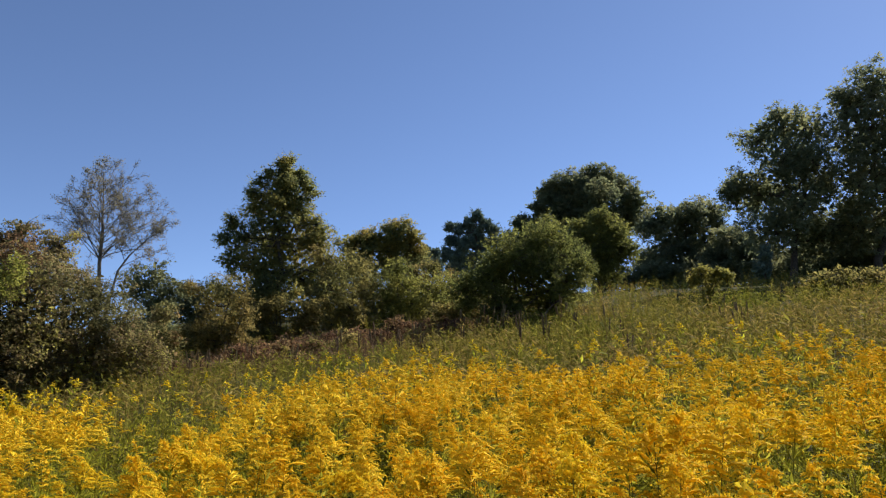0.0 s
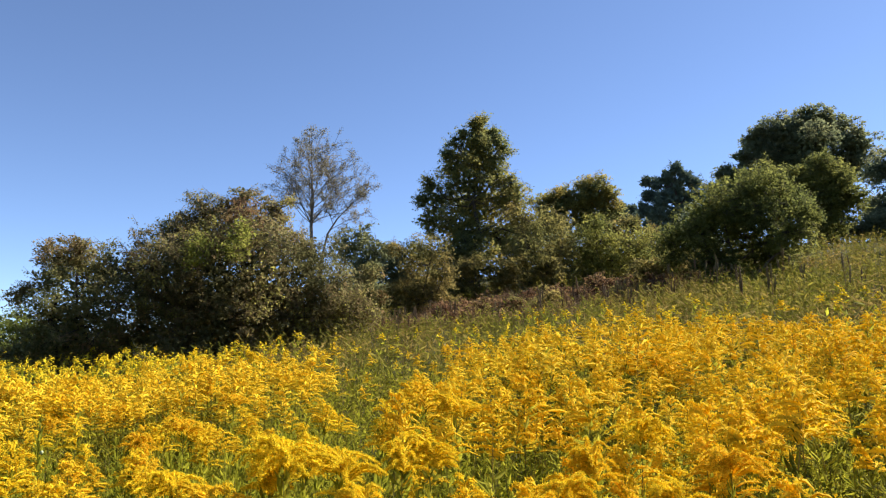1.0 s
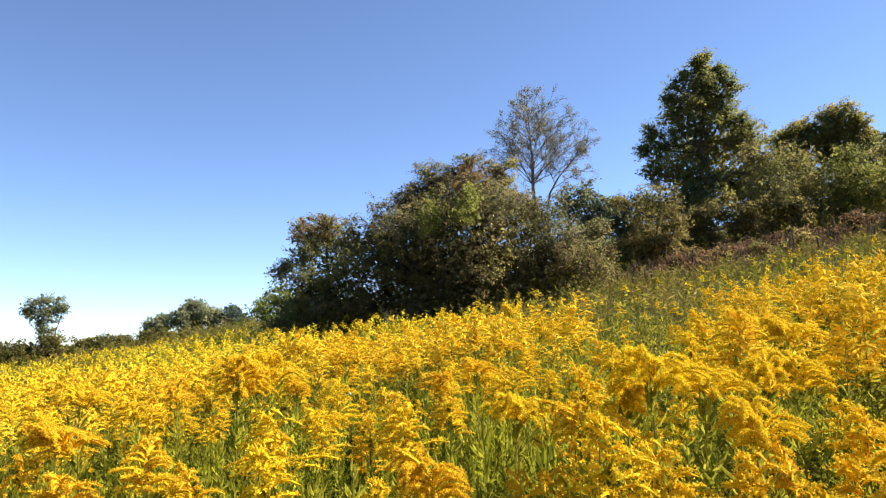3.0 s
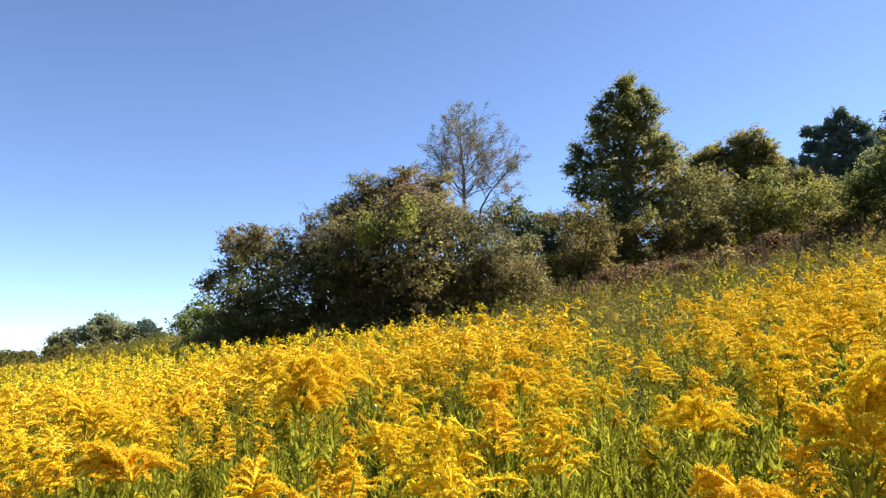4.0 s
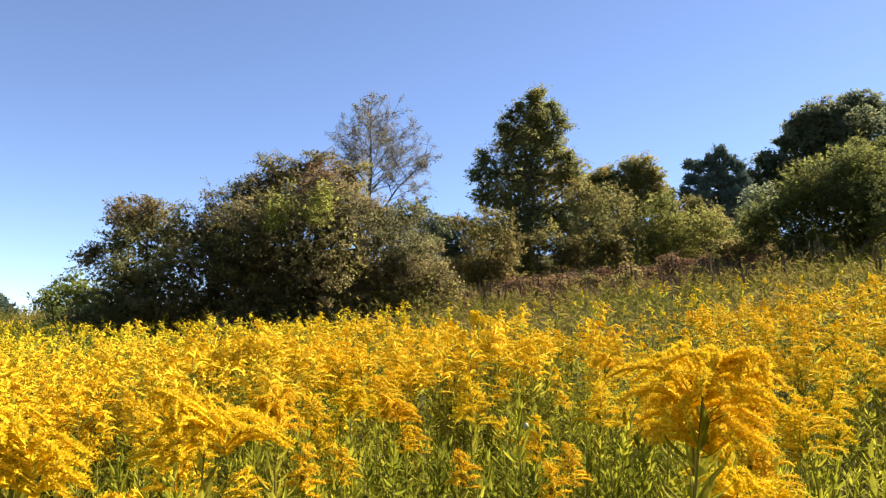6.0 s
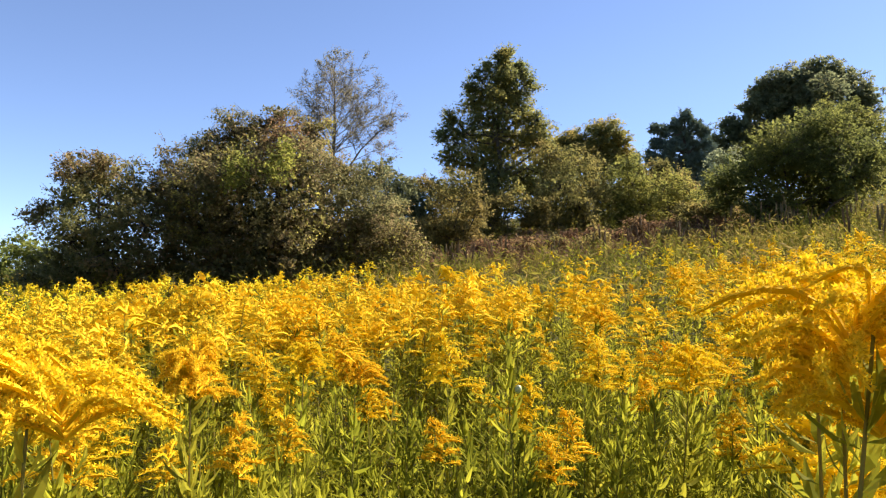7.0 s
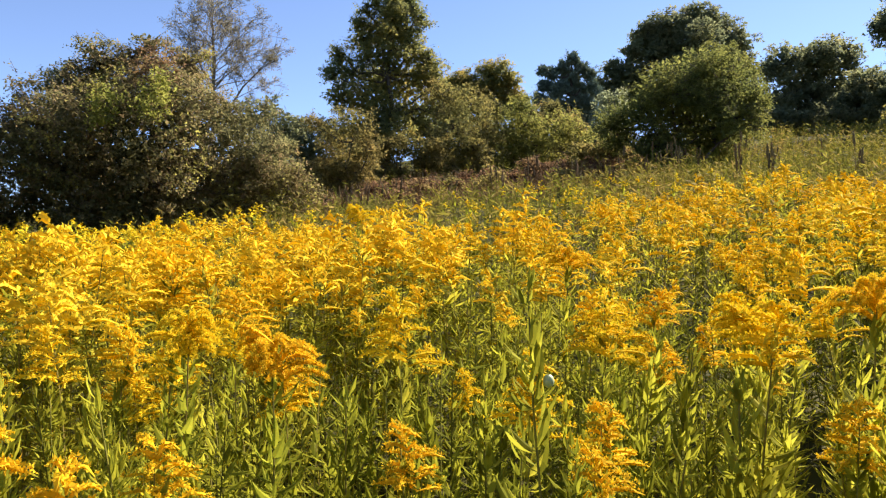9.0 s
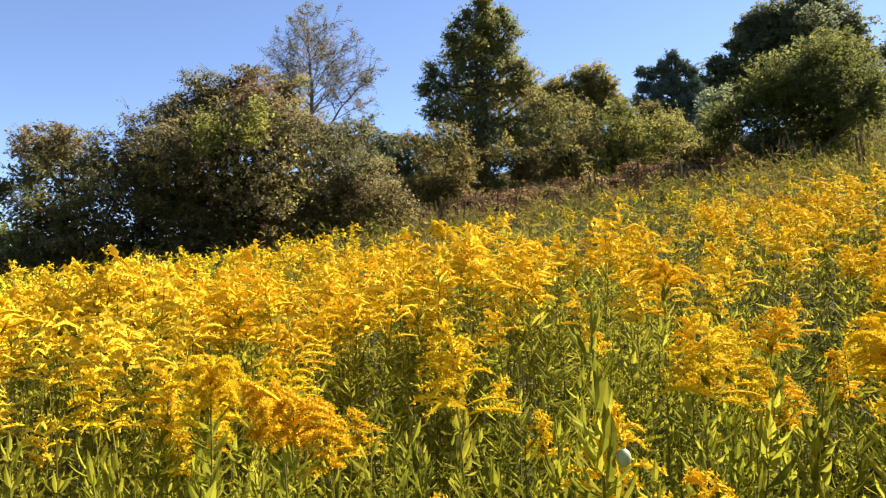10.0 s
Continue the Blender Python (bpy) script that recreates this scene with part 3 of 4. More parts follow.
def crown(r, lobes, leaf, cover, clump, needle=False, inner=0.25, core=110, per=15, shoots=0.05, rough=0.0):
    """Leafy sprays over and inside the lobes, longer shoots standing out of them, and the places of the sprays."""
    spots, ways = [], []
    masses = []
    for x, y, z, rad in lobes:
        k = 9
        d = any_way(k, r) * [1, 1, 0.9]
        size = rad * r.uniform(0.18, 0.42 - 0.08 * rough, k)
        far = rad * r.uniform(0.65, 0.98 + 0.22 * rough, k)
        masses += [(x + e[0] * g, y + e[1] * g, z + e[2] * g, q) for e, g, q in zip(d, far, size)]
        masses.append((x, y, z, rad * 0.84))
    for x, y, z, rad in masses:
        n = int(cover * 5.6 * rad * rad / (clump * clump)) + 3
        d = any_way(n, r)
        depth = np.where(r.uniform(0, 1, n) < inner, r.uniform(0.45, 0.85, n), r.uniform(0.82, 1.05, n))
        spots.append(np.array([x, y, z]) + d * (rad * depth)[:, None] * [1, 1, 0.95])
        ways.append(d)
    spots, ways = np.concatenate(spots), np.concatenate(ways)
    ok = spots[:, 2] > 0.15
    spots, ways = spots[ok], ways[ok]
    per = per if not needle else 18
    # each spray: a twig going out and up, with leaves to both sides that hang a little
    way = unit(ways * [1, 1, 0.7] + r.normal(0, .45, ways.shape) + [0, 0, 0.55 if needle else 0.30])
    flat = unit(np.cross(way, [0.03, 0.02, 1.0]))
    long = clump * r.uniform(0.9, 2.2, len(spots))
    reach = r.uniform(0, 1, len(spots)) < shoots
    long = np.where(reach, clump * r.uniform(2.2, 4.4, len(spots)), long)
    way = unit(way + reach[:, None] * np.array([0, 0, 0.5]))
    n = len(spots) * per
    s = r.uniform(0, 1, n)
    w, f, e = np.repeat(way, per, 0), np.repeat(flat, per, 0), np.repeat(long, per)
    wide = clump * np.repeat(np.where(reach, 0.16, 0.42), per) * (1.1 - 0.7 * s)
    hand = r.normal(0, 1, n)
    p = np.repeat(spots, per, 0) + w * (e * (s - 0.5))[:, None] + f * (hand * wide)[:, None] + r.normal(0, clump * 0.13, (n, 3))
    p[:, 2] -= 0.22 * e * s * s + 0.10 * np.abs(hand) * wide
    p[:, 2] = np.maximum(p[:, 2], 0.08)
    size = leaf * r.uniform(0.6, 1.35, n)
    if needle:
        d = unit(any_way(n, r) + w * 1.2)
        side = across(d, r)
    else:
        d = unit(w * 0.5 + f * np.sign(hand)[:, None] * 0.7 + any_way(n, r) * 0.6 + [0, 0, -0.25])
        face = unit(np.repeat(ways, per, 0) * 0.55 + any_way(n, r) * 0.6 + [0, 0, 0.55])
        side = unit(np.cross(face, d))
    out = Shape().add(*chips(p, d, side, size, size * (0.3 if needle else 0.8)))
    # the deep inside of the crown, where leaves close up
    c = []
    for x, y, z, rad in lobes:
        k = int(core * rad * rad) + 8
        c.append(np.array([x, y, z]) + any_way(k, r) * (rad * r.uniform(0.2, 0.74, k))[:, None])
    c = np.concatenate(c)
    c = c[c[:, 2] > 0.3]
    d = any_way(len(c), r)
    out.add(*leaflets(c, d, across(d, r), leaf * 2.4, leaf * 2.0))
    return out, spots, np.stack([spots, spots + way * long[:, None] * [0.5, 0.5, 0.36]], 1)[reach]


def tree(name, label, category, at, lobes, kind, leaf=0.11, cover=1.0, clump=0.34, stems=1, girth=0.12, needle=False, seed=1, twigs=0.2, skirt=True, inner=0.25, core=110, per=15, shoots=0.05, rough=0.0):
    """Trunk or stems, limbs to every lobe of the crown, twigs to its clumps, and the leaves."""
    r = np.random.default_rng(seed)
    root = new(name)
    root.location = (at[0], at[1], float(terrain(*at)) - 0.05)
    if category == "bush" and skirt:
        lobes = lobes + [(x, y, (z - q) * 0.5, min(q, (z - q) * 0.5 + 0.25)) for x, y, z, q in lobes if z - q > 0.35]
    leaves, spots, sprigs = crown(r, lobes, leaf, cover, clump, needle, inner, core, per, shoots, rough)
    mid = np.mean([l[:3] for l in lobes], 0)
    top = max(lobes, key=lambda l: l[2])
    limbs, forks = [], []
    for k in range(stems):
        foot = np.array([0, 0, 0.0]) if stems == 1 else np.array([*(r.normal(0, 0.35, 2)), 0])
        head = np.array(top[:3]) if k == 0 else np.array(lobes[r.integers(0, len(lobes))][:3])
        line = bowed(foot, head, 7, r, 0.03)
        limbs.append((line if stems == 1 else np.vstack([[(0, 0, -0.12)], line]), girth, girth * 0.3))
        forks.append(line)
    for l in lobes:
        line = forks[r.integers(0, len(forks))]
        below = [q for q in line if q[2] < l[2] - 0.2] or [line[1]]
        limbs.append((bowed(below[-1], l[:3], 5, r), girth * 0.45, girth * 0.12))
    wood = rods(limbs, 7)
    pick = spots[r.uniform(0, 1, len(spots)) < twigs]
    if len(pick):
        centre = np.array([l[:3] for l in lobes])
        near = centre[np.argmin(np.linalg.norm(pick[:, None] - centre[None], axis=2), 1)]
        wood.add(*tubes(np.stack([near, pick], 1), np.tile([girth * .12, girth * .05], (len(pick), 1)), 3))
    if len(sprigs):
        wood.add(*tubes(sprigs, np.tile([0.009, 0.004], (len(sprigs), 1)), 3))
    part("trunk", wood, [M_BARK], root, "grey-brown branching wood", True)
    part("crown", leaves, [M_CROWN[kind]], root)
    return tagged(root, label, category)


build_seed_stalks()
thicket = tree("hawthorn_thicket", "broad overgrown thicket with green, russet and yellow leaves", "bush", (-2.1, 28.7),
     [(-0.1, -1.67, 3.2, 2.5), (-1.79, -1.32, 3.1, 1.9), (1.7, -0.57, 3.2, 1.9), (-1.09, -0.35, 4.7, 1.3), (0.5, 0.2, 4.8, 1.4), (3.04, -1.25, 2.5, 1.2), (-2.33, -1.72, 2, 1.4), (-0.4, -2.03, 1.6, 1.6), (2.1, -1.53, 1.6, 1.4), (3.79, -1.73, 1.8, 0.9), (-2.4, -0.1, 4.8, 0.85), (-0.2, -0.1, 6.1, 0.5), (-1.7, -0.1, 5.6, 0.6), (-0.7, 0, 5.7, 0.5), (-2.98, -1.53, 2.9, 0.6), (0.9, 0.1, 5.8, 0.6), (-1.65, -2.47, 0.8, 1), (2.03, -0.07, 4.3, 0.7)],
     "mixed", leaf=0.074, per=30, cover=1.25, clump=0.30, stems=5, girth=0.10, core=190, seed=1, shoots=0.13, rough=0.5)
for patch_name, patch_kind, patch_label, patch_lobes in (
        ("yellow_spray", "vine", "patch of yellow-green leaves", [(-0.05, -3.5, 4.0, 0.42), (0.1, -3.2, 4.4, 0.4), (-0.2, -3.7, 3.6, 0.35), (-1.2, -3.4, 3.7, 0.4), (-1.4, -3.5, 3.3, 0.3)]),
        ("russet_spray", "russet", "patch of russet leaves", [(-0.1, -1.7, 5.35, 0.5), (0.3, -2.1, 5.0, 0.45), (-0.3, -2.3, 4.85, 0.35)])):
    spray = crown(np.random.default_rng(71), patch_lobes, 0.080, 0.55, 0.30, core=4, per=12, shoots=0.15, rough=1.0)[0]
    part(patch_name, spray, [M_CROWN[patch_kind]], thicket, patch_label)
tree("overgrown_bush", "ragged dark bush with a vine-covered top", "bush", (-7.1, 27.1),
     [(-0.18, 0.6, 3.5, 1.54), (-0.7, -0.4, 4.3, 0.77), (0.6, 0.6, 4.2, 0.96), (-0.88, -0.9, 3.5, 0.67), (-0.71, -0.92, 2.2, 0.87), (1.25, -0.64, 2.9, 1.36), (-1.65, -0.7, 3, 0.39), (0.3, -1, 2, 1.16), (1.4, 0.4, 4, 0.57), (-0.2, -0.2, 4.6, 0.39)],
     "rusty", leaf=0.075, per=24, cover=1.1, clump=0.27, stems=4, girth=0.09, seed=2, shoots=0.12, rough=0.8)
tree("rounded_bush", "low rounded green bush beside a larger one", "bush", (-11.4, 34.1),
     [(-0.1, 0.3, 2.4, 0.9), (-0.5, -0.5, 1.8, 0.7), (0.6, 0.6, 1.9, 0.8)],
     "fresh", leaf=0.101, cover=1.1, clump=0.30, stems=3, girth=0.05, seed=3)
tree("distant_bush", "distant rounded olive green bushes on the field edge", "bush", (-23.9, 53.9),
     [(-0.3, 0.4, 2.3, 1.2), (-0.9, -0.9, 2.0, 0.9), (0.8, 0.6, 2.1, 0.8), (-2.1, -1.4, 1.8, 0.7), (-3.1, -1.3, 1.5, 0.6), (-0.4, -0.2, 2.8, 0.6)],
     "grey", leaf=0.158, cover=1.2, clump=0.34, stems=3, girth=0.06, seed=4)
tree("young_spruce", "small dark spruce far across the field", "tree", (-21.6, 54.8),
     [(-0.1, -0.0, 2.1, 0.5), (-0.0, -0.4, 1.4, 0.7), (0.4, 0.2, 1.4, 0.6)],
     "needle", leaf=0.223, cover=1.2, clump=0.28, stems=1, girth=0.06, needle=True, seed=5)
tree("slender_tree", "slender young tree standing alone, leaves paled for haze", "tree", (-28.1, 42.5),
     [(-0.6, -0.4, 4.2, 0.5), (-0.2, -0.1, 4.4, 0.4), (0.2, 0.4, 4.3, 0.5), (-0.4, -0.4, 3.6, 0.6), (0.1, 0.2, 3.6, 0.6), (-0.8, -0.6, 3.8, 0.3), (0.7, 0.4, 4.0, 0.3), (-0.1, -0.1, 2.9, 0.5), (-0.1, -0.1, 2.3, 0.4)],
     "grey", leaf=0.11, cover=0.5, clump=0.26, core=25, stems=3, girth=0.05, seed=6, twigs=0.3, shoots=0.3)
tree("low_thicket", "low olive-brown thicket along the field edge", "bush", (-28.2, 42.4),
     [(-0.8, -0.3, 1.5, 0.8), (0.6, -0.2, 1.7, 0.9), (1.4, 1.1, 1.6, 0.7), (-1.2, -1.2, 1.6, 0.8), (2.4, 1.7, 1.8, 0.6)],
     "brown", leaf=0.13, cover=1.1, clump=0.32, stems=4, girth=0.04, seed=7)
tree("low_brush", "low olive brush along the far edge of the field", "bush", (-22.9, 47.8),
     [(-4.3, -2.4, 0.7, 0.5), (-3.3, -1.9, 0.9, 0.5), (-2.6, -1.3, 0.9, 0.5), (-1.4, -0.9, 1.0, 0.6), (-0.6, -0.1, 1.1, 0.6), (0.7, 0.1, 1.2, 0.5), (1.6, 1.0, 1.2, 0.5), (3.1, 1.1, 1.3, 0.6), (4.1, 2.0, 1.4, 0.6), (5.5, 2.0, 1.5, 0.6)],
     "brown", leaf=0.13, cover=1.0, clump=0.26, stems=6, girth=0.03, seed=34)
tree("dark_shrub", "dark green shrub under a half-bare tree", "bush", (2.8, 40.6),
     [(0.1, 0.5, 4.5, 1.0), (0.8, -0.5, 3.7, 0.9), (-0.8, 0.5, 4.0, 1.0), (0.1, -0.2, 2.8, 1.1), (1.5, -0.1, 4.0, 0.3)],
     "dark", leaf=0.115, cover=0.8, clump=0.30, stems=3, girth=0.06, seed=8, shoots=0.2, rough=1.0)
tree("low_green_bush", "low olive-green bush on the bank", "bush", (5.5, 36.3),
     [(-0.2, 0.46, 3.1, 1), (0.5, -0.5, 3.4, 0.8), (0.2, 0.04, 1.7, 1.2), (-1.3, 0, 3.4, 0.4), (-0.8, -0.21, 1.3, 0.9), (1, -0.74, 2.3, 0.7)],
     "brown", leaf=0.08, per=20, cover=1.0, clump=0.30, stems=4, girth=0.05, seed=9, shoots=0.14, rough=0.8)
tree("low_orange_bush", "low bush with orange-tinged leaves", "bush", (3.3, 37.6),
     [(-0.1, 0.4, 2.7, 0.7), (-0.6, -0.3, 1.5, 0.8), (0.4, 0.1, 1.4, 0.6)],
     "rusty", leaf=0.101, cover=1.0, clump=0.30, stems=3, girth=0.04, seed=10)
tree("maple_tree", "tall leafy maple with yellowing sunlit side", "tree", (9.7, 44.6),
     [(0.8, -0, 11.3, 0.24), (0.25, 0.1, 11, 0.26), (0.6, 0, 10.62, 0.45), (-0.35, 0.2, 10.28, 0.3), (1.4, -0.1, 10.45, 0.3), (0.58, 0.3, 10.02, 0.7), (0.18, 0.2, 8.8, 1.3), (1.61, -0.2, 9.94, 0.36), (-0.9, 0.2, 9.68, 0.4), (0.75, 0.1, 9.51, 1.14), (2.01, -0.4, 9.34, 0.52), (-1.03, 0.7, 8.3, 0.94), (-1.38, 0.3, 9, 0.32), (1.39, 0.2, 8.4, 1.04), (-0.1, -0.3, 7.2, 1.46), (-2.3, 0.7, 7.1, 0.52), (2.4, -0.8, 7.1, 0.52), (1.7, -0.2, 7.6, 0.94), (2.5, -0.9, 6.3, 1.04), (-1.8, 0.8, 6.2, 0.94), (-2.9, 0.6, 6, 0.42), (0.8, 0.8, 5.8, 2.08), (2.5, -0.8, 5.7, 1.04), (-2.3, 0.8, 4.8, 0.84), (-1.1, -0, 4.3, 1.66), (2, 0.3, 3.8, 1.88), (-0.1, -0.5, 2.9, 1.77), (3.2, -0.5, 4.6, 0.73)],
     "maple", leaf=0.12, per=20, cover=1.15, clump=0.36, stems=1, girth=0.20, seed=11, shoots=0.32, rough=1.3)
tree("brownish_shrub", "upright brownish-green shrub below the maple", "bush", (12.6, 39.7),
     [(0.3, 0.76, 3.9, 1.58), (-0.9, -0.84, 2.4, 1.37), (1.1, -0.16, 2.6, 1.47), (0, -1.34, 1.4, 1.16), (-1.1, 0.5, 4.4, 0.84)],
     "brown", leaf=0.09, per=18, cover=1.0, clump=0.32, stems=6, girth=0.05, seed=12, twigs=0.5, shoots=0.14, rough=0.8)
tree("yellowing_shrub", "spreading shrub with yellow-green leaves", "bush", (16.3, 39.4),
     [(-0.2, 0.4, 2.5, 1.37), (0.9, -1, 2, 1.26), (-1.2, 0.22, 1.8, 1.16), (2, -1.72, 1.7, 0.84), (0.2, -0.32, 1.2, 1.05), (-0.7, 0.1, 3.4, 0.73)],
     "yellow", leaf=0.09, per=18, cover=1.0, clump=0.32, stems=6, girth=0.05, seed=13, twigs=0.5, shoots=0.14, rough=0.8)
tree("round_tree", "round-crowned tree behind the shrubs", "tree", (24.9, 63.9),
     [(0.4, 0.2, 6.8, 1.91), (-2.1, -0.0, 5.9, 1.59), (1.9, -0.5, 6.5, 1.27), (-3.5, 0.5, 5.5, 1.48), (0.5, 1.1, 4.4, 2.65), (-2.8, 0.4, 3.6, 2.01), (2.2, -0.5, 4.8, 1.27)],
     "maple", leaf=0.16, per=20, cover=1.1, clump=0.40, stems=1, girth=0.2, seed=14, shoots=0.0, rough=0.5)
tree("distant_fir", "pair of dark fir tops far up the slope", "tree", (36.4, 80.8),
     [(-0.6, 0.3, 6.6, 0.6), (-0.7, -0.1, 5.2, 1.0), (0.5, -0.2, 6.1, 0.6), (0.5, -0.7, 4.6, 1.0)],
     "needle", leaf=0.281, cover=1.3, clump=0.32, stems=1, girth=0.12, needle=True, seed=15)
tree("white_pine", "dark blue-green pine with tufted branches", "tree", (37.4, 71.4),
     [(0.3, -0.2, 9.3, 0.5), (-0.5, 0.3, 8.5, 0.6), (1.1, -0.6, 8.4, 0.6), (-1.3, 0.7, 7.8, 0.6), (0.4, 0.3, 7.5, 1.1), (1.8, -1.0, 7.5, 0.6), (-2.1, 1.1, 6.6, 0.6), (-1.0, 0.1, 6.1, 1.0), (1.2, -0.1, 6.1, 1.1), (2.2, -1.2, 6.3, 0.6), (-2.6, 1.3, 5.0, 0.7), (-1.7, 0.2, 4.3, 1.1), (0.5, 0.3, 4.3, 1.4), (1.7, -1.3, 4.3, 1.0), (-2.0, 1.5, 3.1, 0.9), (-0.6, -0.0, 2.4, 1.3), (1.7, -0.5, 2.6, 1.3), (-2.4, 1.2, 8.1, 0.4)],
     "needle", leaf=0.3, cover=1.2, clump=0.42, stems=1, girth=0.25, needle=True, seed=16, shoots=0.3, rough=1.0)
tree("dome_shaped_bush", "large dome-shaped bush with small green leaves", "bush", (17.8, 28.5),
     [(0.7, 0.5, 4.2, 1.5), (-1.1, 0.2, 3.4, 1.4), (1.3, -0.4, 3.5, 1.5), (-1.6, 0.9, 2.6, 1.5), (0.4, 0.5, 2.2, 1.9), (0.9, -1.4, 2.1, 1.2), (-2.3, 1.9, 2.0, 1.0), (-1.3, 0.3, 1.1, 1.2), (0.9, -0.2, 1.5, 1.0), (1.6, -1.5, 2.9, 0.6)],
     "olive", leaf=0.08, per=22, cover=1.25, clump=0.28, stems=6, girth=0.08, skirt=False, inner=0.4, core=190, seed=17, twigs=0.4, shoots=0.14, rough=0.7)
tree("leafy_tree", "olive leafy tree standing behind a dome-shaped bush", "tree", (35.4, 46.8),
     [(0.2, -0.2, 5.9, 1.2), (-1.2, 0.9, 5.2, 1.3), (1.3, -0.9, 5.1, 1.2), (0.2, -0.2, 3.9, 2.1), (-1.6, 1.1, 3.6, 1.6), (1.6, -1.2, 3.4, 1.3), (0.3, -0.3, 2.0, 1.8)],
     "olive", leaf=0.14, per=18, cover=1.0, clump=0.36, stems=3, girth=0.12, seed=18, shoots=0.1, rough=0.7)
tree("broad_oak", "broad dark oak crown standing above the bushes", "tree", (59.8, 80.8),
     [(0.9, -0.1, 17.0, 2.5), (-2.6, 0.5, 15.5, 2.5), (3.6, -1.2, 16.1, 2.4), (-4.4, 2.5, 14.9, 2.2), (5.0, -3.1, 13.8, 2.2), (-0.4, -1.6, 12.8, 3.9), (-5.1, 4.0, 13.4, 1.4), (-3.2, 1.1, 12.4, 3.1), (4.2, -2.3, 11.2, 2.9), (-7.6, 4.6, 10.8, 1.6), (1.9, 0.9, 9.0, 4.8), (-6.3, 3.6, 9.9, 2.4), (-3.3, 3.5, 8.6, 3.2), (-9.2, 5.2, 8.3, 1.7), (-6.4, 5.0, 6.6, 3.2)],
     "dark", leaf=0.281, cover=1.1, clump=0.55, stems=1, girth=0.5, core=60, seed=19, rough=0.8)
tree("woodland_tree", "dark woodland tree with a dense rounded crown", "tree", (47.5, 51.4),
     [(-0.4, 1.2, 6.8, 1.7), (0.2, -1.4, 6.2, 1.9), (2.7, -2.0, 6.7, 1.6), (-0.6, -0.3, 4.0, 2.5), (2.7, -1.0, 4.2, 2.5), (-1.9, 1.4, 5.8, 1.1), (-1.1, 1.6, 2.5, 2.0), (0.3, -1.2, 1.6, 2.2)],
     "dark", leaf=0.209, cover=1.1, clump=0.46, stems=2, girth=0.25, core=60, seed=20, rough=0.8)
tree("woodland_tree", "tall woodland tree with open layered branches", "tree", (44.7, 37.0),
     [(-0.2, 1.4, 11.4, 1.6), (0.8, -1.6, 11.4, 2.1), (0.6, -0.1, 12.3, 1.3), (-0.5, -0.4, 8.8, 2.3), (-1.4, 2.6, 7.8, 1.5), (0.8, -2.1, 8.4, 2.3), (-0.2, 1.9, 7.1, 2.3), (0.3, -1.3, 5.7, 2.7), (-2.2, 2.9, 7.6, 0.8), (-1.3, 0.0, 3.8, 2.3), (2.1, -0.9, 3.5, 2.3)],
     "dark", leaf=0.187, cover=0.95, clump=0.46, stems=1, girth=0.28, core=40, seed=21, shoots=0.1, rough=0.8)
tree("woodland_tree", "tall dense woodland tree at the crest", "tree", (49.7, 33.7),
     [(1.0, -0.4, 14.7, 1.9), (-0.8, 0.5, 13.2, 1.7), (1.7, -1.6, 12.6, 2.9), (-1.0, -0.2, 10.5, 2.6), (1.6, -1.2, 8.8, 2.9), (-1.3, -0.4, 7.0, 2.8), (1.9, -0.4, 5.3, 2.9), (-1.1, 0.6, 4.0, 2.8)],
     "dark", leaf=0.187, cover=1.0, clump=0.48, stems=1, girth=0.32, core=40, seed=22, shoots=0.1, rough=0.8)
tree("woodland_undergrowth", "dark shady undergrowth at the edge of the wood", "bush", (48.3, 45.0),
     [(-0.0, 0.8, 3.8, 2.1), (-0.0, -1.4, 2.8, 2.1), (-0.6, 1.7, 2.4, 1.9), (0.7, -1.8, 1.6, 1.6)],
     "dark", leaf=0.187, cover=1.1, clump=0.45, stems=4, girth=0.08, seed=23)
tree("woodland_undergrowth", "dark shady undergrowth at the edge of the wood", "bush", (51.2, 38.4),
     [(-0.3, 1.5, 2.9, 2.3), (0.2, -1.0, 2.4, 2.3), (2.1, -1.9, 2.7, 2.3)],
     "dark", leaf=0.187, cover=1.1, clump=0.45, stems=4, girth=0.08, seed=24)
tree("young_tree", "young yellow-green tree standing in the weeds", "tree", (23.2, 23.5),
     [(-0.1, 0.1, 2.1, 0.3), (0.4, -0.4, 2.0, 0.3), (0.3, -0.0, 1.7, 0.4), (0.1, -0.1, 1.1, 0.3), (-0.3, 0.3, 1.8, 0.2), (0.6, -0.7, 1.8, 0.2), (0.1, -0.1, 0.6, 0.2)],
     "yellow", leaf=0.10, cover=0.5, clump=0.22, core=30, stems=3, girth=0.03, seed=25, twigs=0.3, shoots=0.35)
tree("little_fir", "little dark fir on the crest", "tree", (34.5, 30.4),
     [(0.1, -0.1, 2.6, 0.2), (0.1, -0.1, 2.1, 0.3), (0.1, 0.1, 1.5, 0.5)],
     "needle", leaf=0.187, cover=1.2, clump=0.2, stems=1, girth=0.05, needle=True, seed=26)
tree("crest_shrub", "low olive shrub along the crest", "bush", (32.2, 23.7),
     [(-0.4, 0.9, 0.9, 0.8), (-0.2, -0.2, 0.9, 0.8), (0.9, -0.8, 0.9, 0.8), (-0.5, 0.2, 0.4, 0.8), (0.8, -0.4, 0.4, 0.8)],
     "brown", leaf=0.115, cover=1.1, clump=0.28, stems=5, girth=0.04, seed=27)
